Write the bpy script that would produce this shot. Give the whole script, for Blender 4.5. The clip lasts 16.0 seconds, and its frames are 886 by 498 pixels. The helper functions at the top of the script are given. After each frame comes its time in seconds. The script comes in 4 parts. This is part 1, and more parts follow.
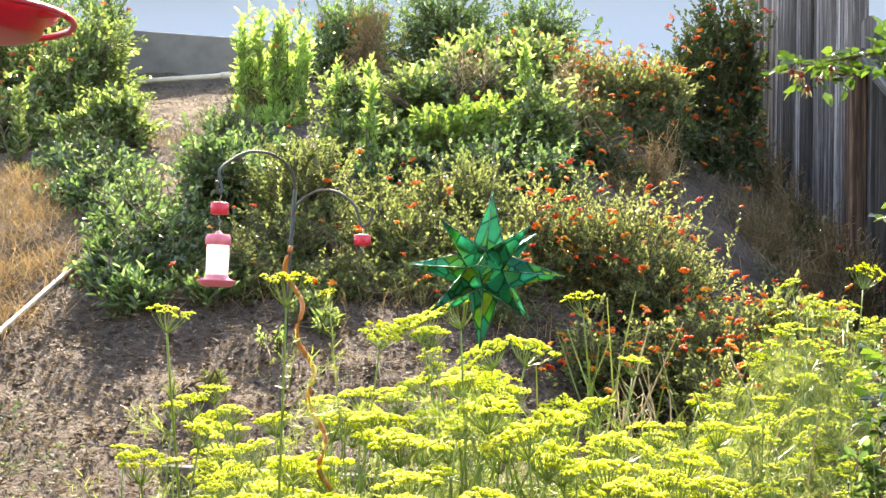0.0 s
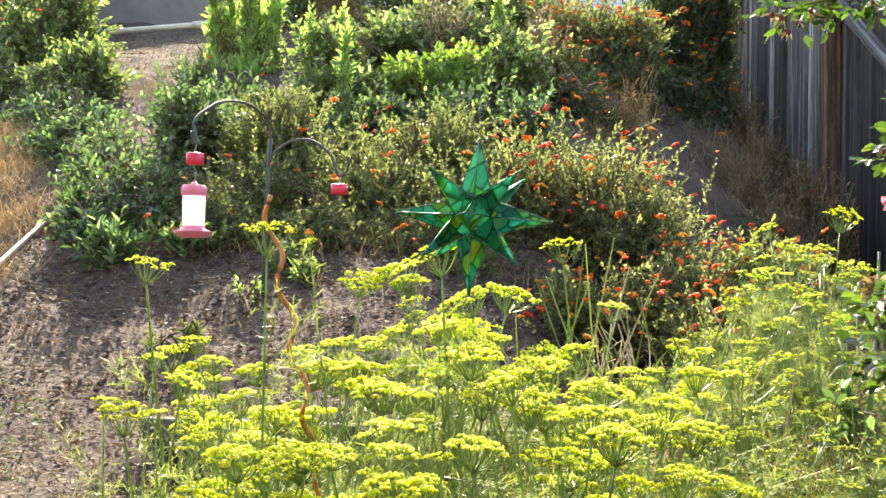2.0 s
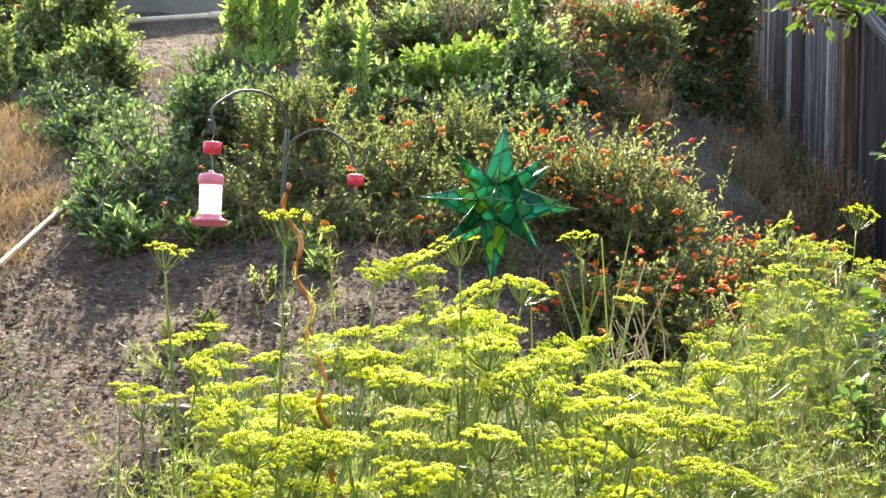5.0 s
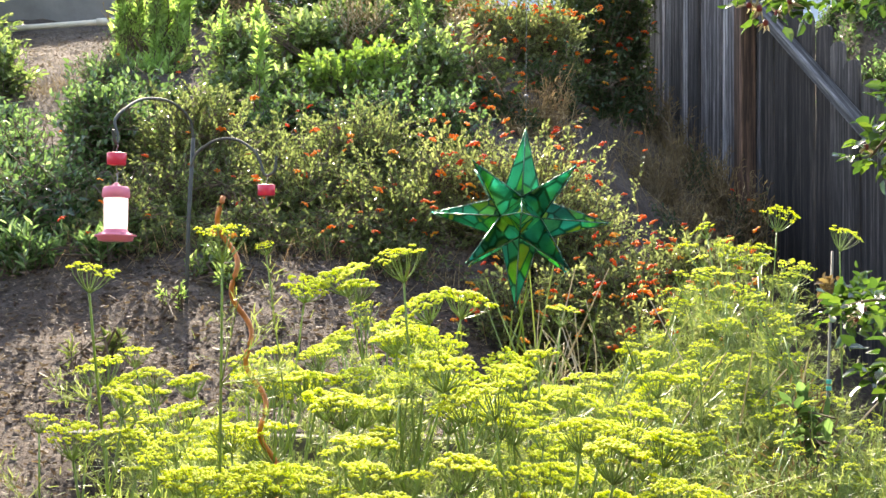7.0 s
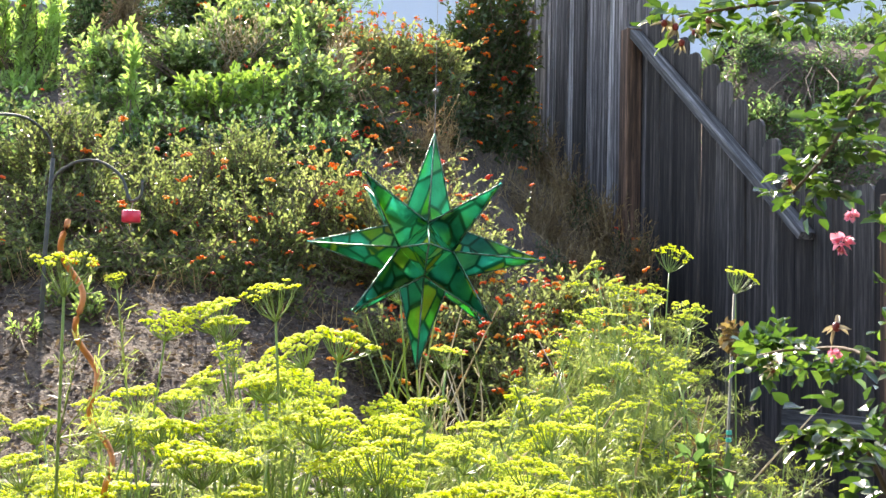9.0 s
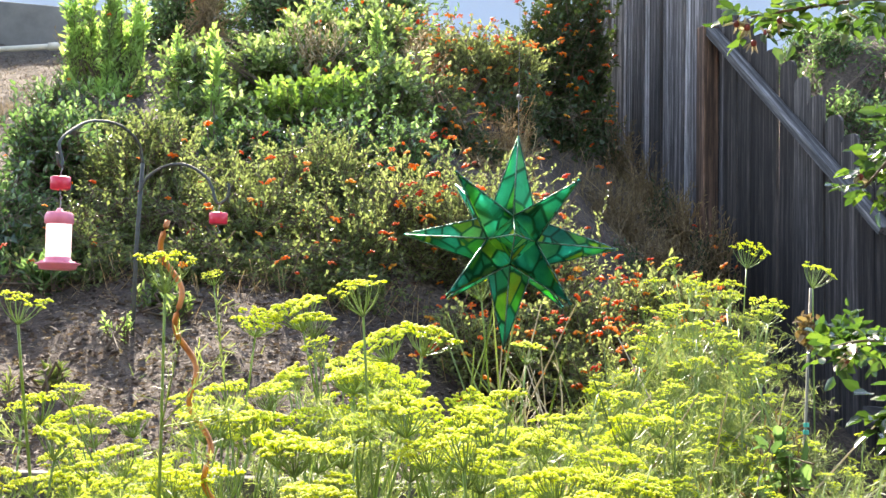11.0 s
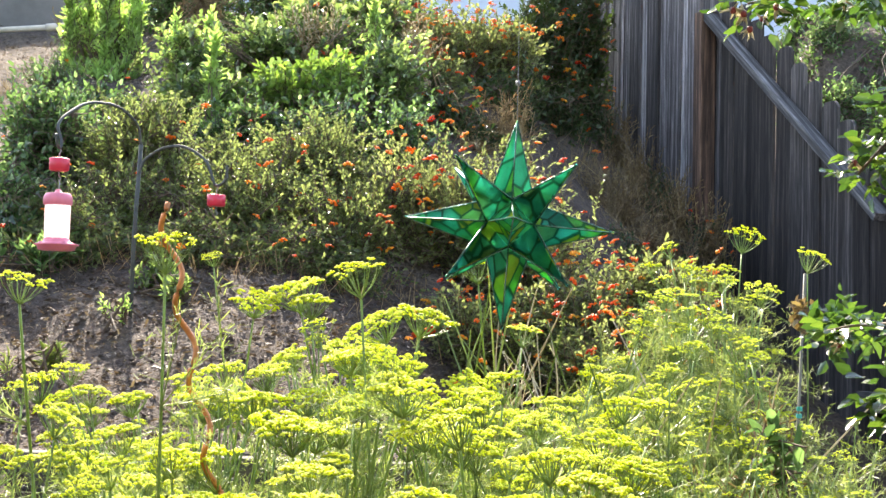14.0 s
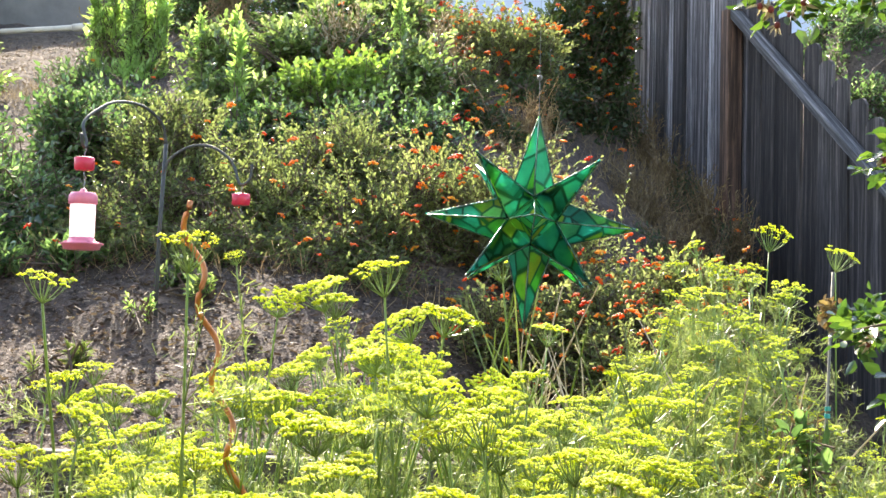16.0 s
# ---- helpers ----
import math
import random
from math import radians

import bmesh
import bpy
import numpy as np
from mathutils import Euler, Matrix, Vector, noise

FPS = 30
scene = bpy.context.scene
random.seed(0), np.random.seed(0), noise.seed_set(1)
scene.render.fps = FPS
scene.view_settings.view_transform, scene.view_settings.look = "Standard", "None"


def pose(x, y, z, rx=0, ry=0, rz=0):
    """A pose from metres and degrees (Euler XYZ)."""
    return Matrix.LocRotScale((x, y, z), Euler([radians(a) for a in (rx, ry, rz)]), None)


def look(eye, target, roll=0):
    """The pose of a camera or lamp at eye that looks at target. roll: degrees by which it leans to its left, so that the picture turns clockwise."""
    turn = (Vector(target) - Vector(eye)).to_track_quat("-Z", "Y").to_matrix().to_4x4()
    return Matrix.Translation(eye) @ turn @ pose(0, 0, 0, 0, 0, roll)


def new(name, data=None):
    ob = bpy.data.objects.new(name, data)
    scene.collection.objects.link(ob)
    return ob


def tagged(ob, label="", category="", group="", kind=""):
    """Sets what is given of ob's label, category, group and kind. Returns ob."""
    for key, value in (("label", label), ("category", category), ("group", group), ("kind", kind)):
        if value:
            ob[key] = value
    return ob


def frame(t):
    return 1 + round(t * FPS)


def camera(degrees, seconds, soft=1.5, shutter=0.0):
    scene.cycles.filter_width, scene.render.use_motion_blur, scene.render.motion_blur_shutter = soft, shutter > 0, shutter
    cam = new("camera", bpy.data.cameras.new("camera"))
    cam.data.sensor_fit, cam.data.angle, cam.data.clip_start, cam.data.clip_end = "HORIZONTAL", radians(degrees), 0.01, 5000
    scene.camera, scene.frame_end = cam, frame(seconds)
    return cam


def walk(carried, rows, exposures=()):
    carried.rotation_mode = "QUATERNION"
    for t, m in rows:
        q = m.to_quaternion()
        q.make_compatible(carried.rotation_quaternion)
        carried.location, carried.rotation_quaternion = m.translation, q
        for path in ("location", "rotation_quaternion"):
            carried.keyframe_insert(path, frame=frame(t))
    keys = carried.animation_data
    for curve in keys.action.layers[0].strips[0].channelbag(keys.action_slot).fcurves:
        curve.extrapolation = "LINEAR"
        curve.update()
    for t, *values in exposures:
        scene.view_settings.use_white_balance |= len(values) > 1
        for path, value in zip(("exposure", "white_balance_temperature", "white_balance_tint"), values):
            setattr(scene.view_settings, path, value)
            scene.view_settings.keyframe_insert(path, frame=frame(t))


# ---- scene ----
cam = camera(35.0, 16.0)
PATH = [
    (0, (0.29, 0.61, 1.659), (-0.12, 2.562, 1.805), 1.7),
    (0.5, (0.286, 0.603, 1.662), (-0.118, 2.558, 1.784), 1.7),
    (1, (0.287, 0.601, 1.662), (-0.109, 2.559, 1.769), 1.8),
    (1.5, (0.283, 0.61, 1.652), (-0.081, 2.575, 1.741), 1.2),
    (2, (0.278, 0.618, 1.658), (-0.095, 2.581, 1.732), 1.0),
    (2.5, (0.275, 0.619, 1.653), (-0.098, 2.583, 1.72), 0.9),
    (3, (0.28, 0.615, 1.653), (-0.107, 2.576, 1.722), 1.0),
    (5.5, (0.261, 0.617, 1.651), (-0.119, 2.579, 1.715), 2.1),
    (6, (0.211, 0.65, 1.662), (-0.041, 2.633, 1.737), 2.2),
    (6.5, (0.158, 0.683, 1.661), (-0.031, 2.672, 1.747), 0.6),
    (7, (0.158, 0.728, 1.665), (-0.073, 2.713, 1.742), 0.4),
    (7.5, (0.144, 0.82, 1.668), (-0.14, 2.797, 1.775), 2.6),
    (8, (0.121, 0.887, 1.673), (-0.027, 2.878, 1.798), 1.9),
    (8.5, (0.1, 0.927, 1.673), (0.072, 2.923, 1.796), 1.0),
    (9, (0.13, 0.959, 1.678), (0.072, 2.954, 1.806), 1.3),
    (9.5, (0.115, 0.904, 1.669), (0.003, 2.896, 1.797), 0.8),
    (12, (0.136, 0.882, 1.667), (-0.04, 2.871, 1.79), 1.1),
    (12.5, (0.126, 0.886, 1.666), (-0.037, 2.876, 1.78), 0.8),
    (13, (0.128, 0.881, 1.667), (-0.029, 2.872, 1.775), 0.6),
    (13.5, (0.131, 0.866, 1.666), (-0.028, 2.857, 1.773), 1.1),
    (14, (0.128, 0.865, 1.666), (-0.034, 2.855, 1.769), 1.3),
    (14.5, (0.13, 0.879, 1.665), (-0.052, 2.868, 1.769), 1.3),
    (15, (0.132, 0.869, 1.665), (-0.063, 2.856, 1.778), 1.7),
    (15.5, (0.132, 0.876, 1.665), (-0.068, 2.862, 1.777), 1.5),
    (16, (0.13, 0.879, 1.666), (-0.069, 2.867, 1.767), 1.3),
]
walk(cam, [(t, look(eye, target, roll)) for t, eye, target, roll in PATH],
     [(0.0, 2.4, 8200, 14), (1.2, 2.3, 8000, 14), (3.0, 2.2, 7800, 14), (6.0, 2.14, 7700, 14), (9.0, 2.19, 7400, 14), (12.0, 2.28, 7300, 14), (16.0, 2.28, 7300, 14)])

# ---- light ----
SUN_AZ, SUN_EL = radians(-17), radians(36)      # clockwise from +y, above the horizon
world = bpy.data.worlds.new("sky")
scene.world = world
world.use_nodes = True
wn = world.node_tree
sky = wn.nodes.new("ShaderNodeTexSky")
sky.sky_type = "NISHITA"
sky.sun_disc = False
sky.sun_elevation, sky.sun_rotation = SUN_EL, SUN_AZ
wn.links.new(sky.outputs[0], wn.nodes["Background"].inputs[0])
wn.nodes["Background"].inputs[1].default_value = 0.15
sun = new("sun", bpy.data.lights.new("sun", "SUN"))
sun.data.energy, sun.data.angle, sun.data.color = 4.1, radians(0.55), (1.0, 0.95, 0.86)
sun_way = Vector((math.sin(SUN_AZ) * math.cos(SUN_EL), math.cos(SUN_AZ) * math.cos(SUN_EL), math.sin(SUN_EL)))
sun.matrix_world = look(sun_way * 40, (0, 0, 0))


# ---- materials ----
def nodes(name):
    m = bpy.data.materials.new(name)
    m.use_nodes = True
    t = m.node_tree
    return m, t, t.nodes["Principled BSDF"]


def ramp(t, fac, stops):
    r = t.nodes.new("ShaderNodeValToRGB")
    e = r.color_ramp.elements
    while len(e) < len(stops):
        e.new(0.5)
    for k, (p, c) in zip(e, stops):
        k.position, k.color = p, (*c, 1)
    t.links.new(fac, r.inputs[0])
    return r.outputs[0]


def grain(t, scale, detail=4.0, rough=0.6, stretch=None, shift=None):
    co = t.nodes.new("ShaderNodeTexCoord")
    out = co.outputs["Object"]
    if stretch:
        mp = t.nodes.new("ShaderNodeMapping")
        mp.inputs["Scale"].default_value = stretch
        t.links.new(out, mp.inputs[0])
        if shift:
            t.links.new(shift, mp.inputs["Location"])
        out = mp.outputs[0]
    n = t.nodes.new("ShaderNodeTexNoise")
    n.inputs["Scale"].default_value, n.inputs["Detail"].default_value, n.inputs["Roughness"].default_value = scale, detail, rough
    t.links.new(out, n.inputs["Vector"])
    return n.outputs[0]


def mixed(t, a, b, fac, kind="MIX"):
    m = t.nodes.new("ShaderNodeMix")
    m.data_type, m.blend_type = "RGBA", kind
    for sock, v in ((m.inputs[0], fac), (m.inputs[6], a), (m.inputs[7], b)):
        if hasattr(v, "is_linked"):
            t.links.new(v, sock)
        else:
            sock.default_value = v if isinstance(v, float) else (*v, 1)
    return m.outputs[2]


def bump(t, p, height, strength=0.5, dist=0.01):
    b = t.nodes.new("ShaderNodeBump")
    b.inputs["Strength"].default_value, b.inputs["Distance"].default_value = strength, dist
    t.links.new(height, b.inputs["Height"])
    t.links.new(b.outputs[0], p.inputs["Normal"])


def leafy(name, stops, rough=0.45, through_light=0.4, tint=(1.0, 1.0, 0.55), spec=0.5, boost=2.5, by_head=False):
    """Foliage: colour varies from leaf to leaf, part of the light passes through."""
    m, t, p = nodes(name)
    g = t.nodes.new("ShaderNodeNewGeometry")
    pick = g.outputs["Random Per Island"]
    if by_head:
        oi, mx = t.nodes.new("ShaderNodeObjectInfo"), t.nodes.new("ShaderNodeMix")
        mx.inputs[0].default_value = 0.7
        t.links.new(pick, mx.inputs[2])
        t.links.new(oi.outputs["Random"], mx.inputs[3])
        pick = mx.outputs[0]
    col = ramp(t, pick, stops)
    big = ramp(t, grain(t, 3.0, 2.0), [(0.3, (0.7, 0.72, 0.7)), (0.7, (1.2, 1.2, 1.15))])
    col = mixed(t, col, big, 1.0, "MULTIPLY")
    t.links.new(col, p.inputs["Base Color"])
    p.inputs["Roughness"].default_value = rough
    p.inputs["Specular IOR Level"].default_value = spec
    tr = t.nodes.new("ShaderNodeBsdfTranslucent")
    gain = t.nodes.new("ShaderNodeMix")
    gain.data_type, gain.blend_type = "RGBA", "MULTIPLY"
    gain.inputs[0].default_value = 1.0
    gain.clamp_result = False
    t.links.new(mixed(t, col, tint, 1.0, "MULTIPLY"), gain.inputs[6])
    gain.inputs[7].default_value = (boost, boost, boost, 1)
    t.links.new(gain.outputs[2], tr.inputs[0])
    ms = t.nodes.new("ShaderNodeMixShader")
    ms.inputs[0].default_value = through_light
    t.links.new(p.outputs[0], ms.inputs[1])
    t.links.new(tr.outputs[0], ms.inputs[2])
    t.links.new(ms.outputs[0], t.nodes["Material Output"].inputs[0])
    return m


def plain(name, color, rough=0.5, metal=0.0, vary=0.12, scale=30.0, bumps=0.0, stretch=None):
    m, t, p = nodes(name)
    n = grain(t, scale, 5.0, 0.65, stretch)
    lo = tuple(c * (1 - vary) for c in color)
    hi = tuple(min(1.0, c * (1 + vary)) for c in color)
    t.links.new(ramp(t, n, [(0.3, lo), (0.7, hi)]), p.inputs["Base Color"])
    p.inputs["Roughness"].default_value, p.inputs["Metallic"].default_value = rough, metal
    if bumps:
        bump(t, p, n, bumps, 0.01)
    return m


BROAD = leafy("broad_leaf", [(0.0, (0.065, 0.1, 0.034)), (0.5, (0.11, 0.16, 0.055)), (0.85, (0.18, 0.24, 0.09)), (1.0, (0.34, 0.39, 0.2))], 0.25, 0.46, (0.97, 1.0, 0.68), spec=1.0, boost=2.3)
BLUE = leafy("glossy_leaf", [(0.0, (0.045, 0.08, 0.034)), (0.5, (0.078, 0.122, 0.052)), (0.85, (0.125, 0.185, 0.082)), (1.0, (0.3, 0.36, 0.22))], 0.17, 0.4, (0.85, 1.0, 0.6), spec=1.0, boost=2.3)
SMALL = leafy("small_leaf", [(0.0, (0.115, 0.14, 0.062)), (0.5, (0.18, 0.205, 0.09)), (1.0, (0.23, 0.255, 0.125))], 0.36, 0.58, (0.96, 1.0, 0.68), boost=1.65)
OLIVE = leafy("olive_leaf", [(0.0, (0.1, 0.125, 0.052)), (0.5, (0.15, 0.178, 0.076)), (1.0, (0.19, 0.222, 0.105))], 0.34, 0.58, (0.94, 1.0, 0.66), boost=1.55)
# leaf green darkened to carry the shade near the fence in its colour
SHADED_LEAF = leafy("shaded_leaf", [(0.0, (0.032, 0.058, 0.02)), (1.0, (0.062, 0.1, 0.03))], 0.4, 0.25, boost=1.6)
LIGHT = leafy("light_leaf", [(0.0, (0.16, 0.23, 0.08)), (0.5, (0.23, 0.32, 0.115)), (1.0, (0.34, 0.43, 0.19))], 0.35, 0.55, (0.92, 1.0, 0.6), boost=2.4)
FRESH = leafy("fresh_lobed_leaf", [(0.0, (0.08, 0.14, 0.036)), (0.5, (0.14, 0.215, 0.055)), (0.9, (0.22, 0.31, 0.085)), (1.0, (0.38, 0.44, 0.2))], 0.28, 0.48, (0.92, 1.0, 0.5), spec=0.9, boost=1.9)
ROSE_LEAF = leafy("rose_leaf", [(0.0, (0.028, 0.062, 0.018)), (0.6, (0.05, 0.105, 0.028)), (1.0, (0.12, 0.19, 0.04))], 0.25, 0.3, (0.95, 1.0, 0.5), spec=0.8, boost=2.1)
FEATHER = leafy("fennel_thread", [(0.0, (0.13, 0.18, 0.075)), (0.6, (0.21, 0.27, 0.105)), (1.0, (0.34, 0.38, 0.16))], 0.5, 0.4, boost=1.9)
STEM = leafy("fennel_stem", [(0.0, (0.16, 0.24, 0.08)), (1.0, (0.26, 0.36, 0.12))], 0.4, 0.2)
YELLOW = leafy("fennel_floret", [(0.0, (0.52, 0.58, 0.055)), (0.5, (0.625, 0.675, 0.085)), (1.0, (0.77, 0.775, 0.15))], 0.6, 0.5, (1.0, 1.0, 0.45), boost=1.85)
ORANGE = leafy("lantana_flower", [(0.15, (0.62, 0.05, 0.015)), (0.4, (0.8, 0.15, 0.015)), (0.7, (0.84, 0.3, 0.02)), (0.9, (0.85, 0.5, 0.05))], 0.6, 0.35, (1.0, 0.8, 0.5), boost=1.5, by_head=True)
STRAW = leafy("dry_grass", [(0.0, (0.2, 0.125, 0.06)), (0.5, (0.32, 0.22, 0.11)), (1.0, (0.48, 0.37, 0.21))], 0.6, 0.22, (1.0, 0.9, 0.7), boost=1.7)
TWIG = leafy("dry_twig", [(0.0, (0.12, 0.08, 0.045)), (0.6, (0.22, 0.15, 0.08)), (1.0, (0.33, 0.25, 0.14))], 0.7, 0.12)
DEAD = leafy("dead_straw", [(0.0, (0.36, 0.3, 0.2)), (1.0, (0.56, 0.5, 0.38))], 0.6, 0.2, (1, 0.95, 0.8), boost=1.5)
LITTER = leafy("dead_leaf", [(0.0, (0.06, 0.038, 0.028)), (0.6, (0.13, 0.088, 0.066)), (0.9, (0.22, 0.165, 0.125)), (1.0, (0.36, 0.3, 0.24))], 0.8, 0.1)
WOODY = plain("bark", (0.12, 0.085, 0.055), 0.85, 0, 0.4, 60, 0.5)
RED = plain("red_plastic", (0.66, 0.035, 0.075), 0.3, 0, 0.08, 20)
PINKCAP = plain("faded_red_plastic", (0.74, 0.2, 0.29), 0.4, 0, 0.12, 30)
IRON = plain("dark_iron", (0.055, 0.062, 0.056), 0.7, 0.0, 0.3, 40)
COPPER = plain("copper_coated_steel", (0.5, 0.2, 0.07), 0.4, 0.5, 0.25, 40)
LEAD = plain("silver_leading", (0.14, 0.32, 0.25), 0.25, 0.6, 0.8, 250, 0.4)
WIRE = plain("steel_wire", (0.3, 0.3, 0.3), 0.4, 0.6, 0.1)
PIPE = plain("white_pipe", (0.6, 0.53, 0.42), 0.45, 0, 0.18, 14)
CANE = plain("bamboo_cane", (0.17, 0.165, 0.12), 0.6, 0, 0.25, 30, 0.2, (1, 1, 0.2))
TIE = plain("teal_tape", (0.03, 0.42, 0.36), 0.4)
PETAL = leafy("rose_petal", [(0.0, (0.66, 0.22, 0.36)), (1.0, (0.82, 0.46, 0.58))], 0.5, 0.35, (1, 0.8, 0.8), boost=1.4)
HIP = plain("rose_hip", (0.2, 0.03, 0.03), 0.5, 0, 0.4, 80)
WALLW = plain("white_stucco", (0.5, 0.57, 0.7), 0.85, 0, 0.03, 60, 0.15)
WALLG = plain("grey_concrete", (0.17, 0.16, 0.15), 0.9, 0, 0.22, 5, 0.3)
EDGE = plain("old_block", (0.13, 0.12, 0.1), 0.95, 0, 0.4, 12, 0.6)
ROOF = plain("grey_shingle", (0.12, 0.11, 0.115), 0.9, 0, 0.2, 40, 0.4)
SIDING = plain("tan_siding", (0.26, 0.22, 0.18), 0.8, 0, 0.12, 8, 0.2, (0.2, 0.2, 3))
BEAM = plain("painted_beam", (0.5, 0.45, 0.38), 0.7, 0, 0.1, 12, 0.2, (1, 0.1, 1))

# clear syrup jar: frosted white plastic holding nectar
JAR, jt, jp = nodes("frosted_jar")
jp.inputs["Base Color"].default_value = (0.93, 0.88, 0.9, 1)
jp.inputs["Roughness"].default_value = 0.25
jtr = jt.nodes.new("ShaderNodeBsdfTranslucent")
jt.links.new(ramp(jt, grain(jt, 25, 2), [(0.3, (0.95, 0.9, 0.92)), (0.7, (1, 0.97, 0.98))]), jtr.inputs[0])
jm = jt.nodes.new("ShaderNodeMixShader")
jm.inputs[0].default_value = 0.75
jt.links.new(jp.outputs[0], jm.inputs[1])
jt.links.new(jtr.outputs[0], jm.inputs[2])
jt.links.new(jm.outputs[0], jt.nodes["Material Output"].inputs[0])


def star_glass():
    """Shards of green, teal and amber glass with dark lines of solder between them."""
    m, t, p = nodes("stained_glass")
    co = t.nodes.new("ShaderNodeTexCoord")
    mp = t.nodes.new("ShaderNodeMapping")
    mp.inputs["Scale"].default_value = (1, 1, 0.7)
    t.links.new(co.outputs["Object"], mp.inputs[0])
    oi = t.nodes.new("ShaderNodeObjectInfo")
    add = t.nodes.new("ShaderNodeVectorMath")
    add.operation = "ADD"
    t.links.new(mp.outputs[0], add.inputs[0])
    sc = t.nodes.new("ShaderNodeMath")
    sc.operation = "MULTIPLY"
    sc.inputs[1].default_value = 3.0
    t.links.new(oi.outputs["Random"], sc.inputs[0])
    t.links.new(sc.outputs[0], add.inputs[1])
    cells, lines = t.nodes.new("ShaderNodeTexVoronoi"), t.nodes.new("ShaderNodeTexVoronoi")
    lines.feature = "DISTANCE_TO_EDGE"
    for v in (cells, lines):
        v.inputs["Scale"].default_value = 82.0
        t.links.new(add.outputs[0], v.inputs["Vector"])
    sep = t.nodes.new("ShaderNodeSeparateColor")
    t.links.new(cells.outputs["Color"], sep.inputs[0])
    col = ramp(t, sep.outputs[0], [(0.0, (0.01, 0.36, 0.2)), (0.2, (0.01, 0.5, 0.36)), (0.36, (0.02, 0.6, 0.55)), (0.48, (0.05, 0.5, 0.05)),
                                   (0.58, (0.34, 0.62, 0.02)), (0.66, (0.02, 0.55, 0.55)), (0.76, (0.01, 0.45, 0.28)), (0.82, (0.1, 0.62, 0.42)), (0.88, (0.6, 0.7, 0.03)), (0.94, (0.9, 0.45, 0.02))])
    col = mixed(t, col, ramp(t, grain(t, 130, 4), [(0.3, (0.4, 0.5, 0.46)), (0.5, (0.85, 0.9, 0.88)), (0.7, (1, 1, 1))]), 1.0, "MULTIPLY")
    col = mixed(t, col, ramp(t, sep.outputs[1], [(0.1, (0.5, 0.55, 0.55)), (0.5, (1.0, 1.0, 1.0)), (1.0, (1.6, 1.5, 1.5))]), 1.0, "MULTIPLY")
    edge = ramp(t, lines.outputs["Distance"], [(0.03, (0, 0, 0)), (0.085, (1, 1, 1))])
    base = mixed(t, (0.004, 0.03, 0.016), col, edge)
    t.links.new(base, p.inputs["Base Color"])
    p.inputs["Roughness"].default_value = 0.12
    p.inputs["Specular IOR Level"].default_value = 0.7
    bump(t, p, grain(t, 90, 3.0), 0.25, 0.003)
    tr, tp = t.nodes.new("ShaderNodeBsdfTranslucent"), t.nodes.new("ShaderNodeBsdfTransparent")
    lift = t.nodes.new("ShaderNodeGamma")
    lift.inputs[1].default_value = 0.36
    t.links.new(base, lift.inputs[0])
    t.links.new(lift.outputs[0], tr.inputs[0])
    t.links.new(lift.outputs[0], tp.inputs[0])
    m1, m2 = t.nodes.new("ShaderNodeMixShader"), t.nodes.new("ShaderNodeMixShader")
    m1.inputs[0].default_value, m2.inputs[0].default_value = 0.45, 0.82
    t.links.new(tr.outputs[0], m1.inputs[1])
    t.links.new(tp.outputs[0], m1.inputs[2])
    t.links.new(p.outputs[0], m2.inputs[1])
    t.links.new(m1.outputs[0], m2.inputs[2])
    t.links.new(m2.outputs[0], t.nodes["Material Output"].inputs[0])
    return m


GLASS = star_glass()


def soil():
    m, t, p = nodes("dry_soil")
    a = ramp(t, grain(t, 1.6, 4.0), [(0.3, (0.075, 0.054, 0.042)), (0.55, (0.128, 0.097, 0.075)), (0.75, (0.25, 0.198, 0.154))])
    b = ramp(t, grain(t, 38, 6.0, 0.75), [(0.32, (0.2, 0.18, 0.16)), (0.48, (0.8, 0.78, 0.75)), (0.72, (1.6, 1.52, 1.4))])
    t.links.new(mixed(t, a, b, 1.0, "MULTIPLY"), p.inputs["Base Color"])
    p.inputs["Roughness"].default_value = 0.95
    bump(t, p, grain(t, 45, 8.0, 0.75), 0.9, 0.03)
    return m


SOIL = soil()


def weathered(name, stops, rough=0.85, along=(6, 6, 0.35)):
    """Grey weathered boards: streaks along the length, each board of its own tone."""
    m, t, p = nodes(name)
    oi = t.nodes.new("ShaderNodeObjectInfo")
    tone = ramp(t, oi.outputs["Random"], stops)
    far = t.nodes.new("ShaderNodeMath")
    far.operation = "MULTIPLY"
    far.inputs[1].default_value = 60.0
    t.links.new(oi.outputs["Random"], far.inputs[0])
    s1 = grain(t, 14, 6.0, 0.7, along, far.outputs[0])
    streak = ramp(t, s1, [(0.32, (0.35, 0.33, 0.32)), (0.5, (0.9, 0.9, 0.9)), (0.62, (1.5, 1.48, 1.45)), (0.75, (2.3, 2.25, 2.2))])
    wide = ramp(t, grain(t, 14, 2.0, 0.5, tuple(0.45 * a if a > 1 else 0.06 for a in along), far.outputs[0]), [(0.36, (0.6, 0.57, 0.56)), (0.5, (0.95, 0.95, 0.95)), (0.62, (2.0, 1.97, 1.95))])
    t.links.new(mixed(t, mixed(t, tone, streak, 1.0, "MULTIPLY"), wide, 1.0, "MULTIPLY"), p.inputs["Base Color"])
    p.inputs["Roughness"].default_value = rough
    bump(t, p, s1, 0.5, 0.006)
    return m


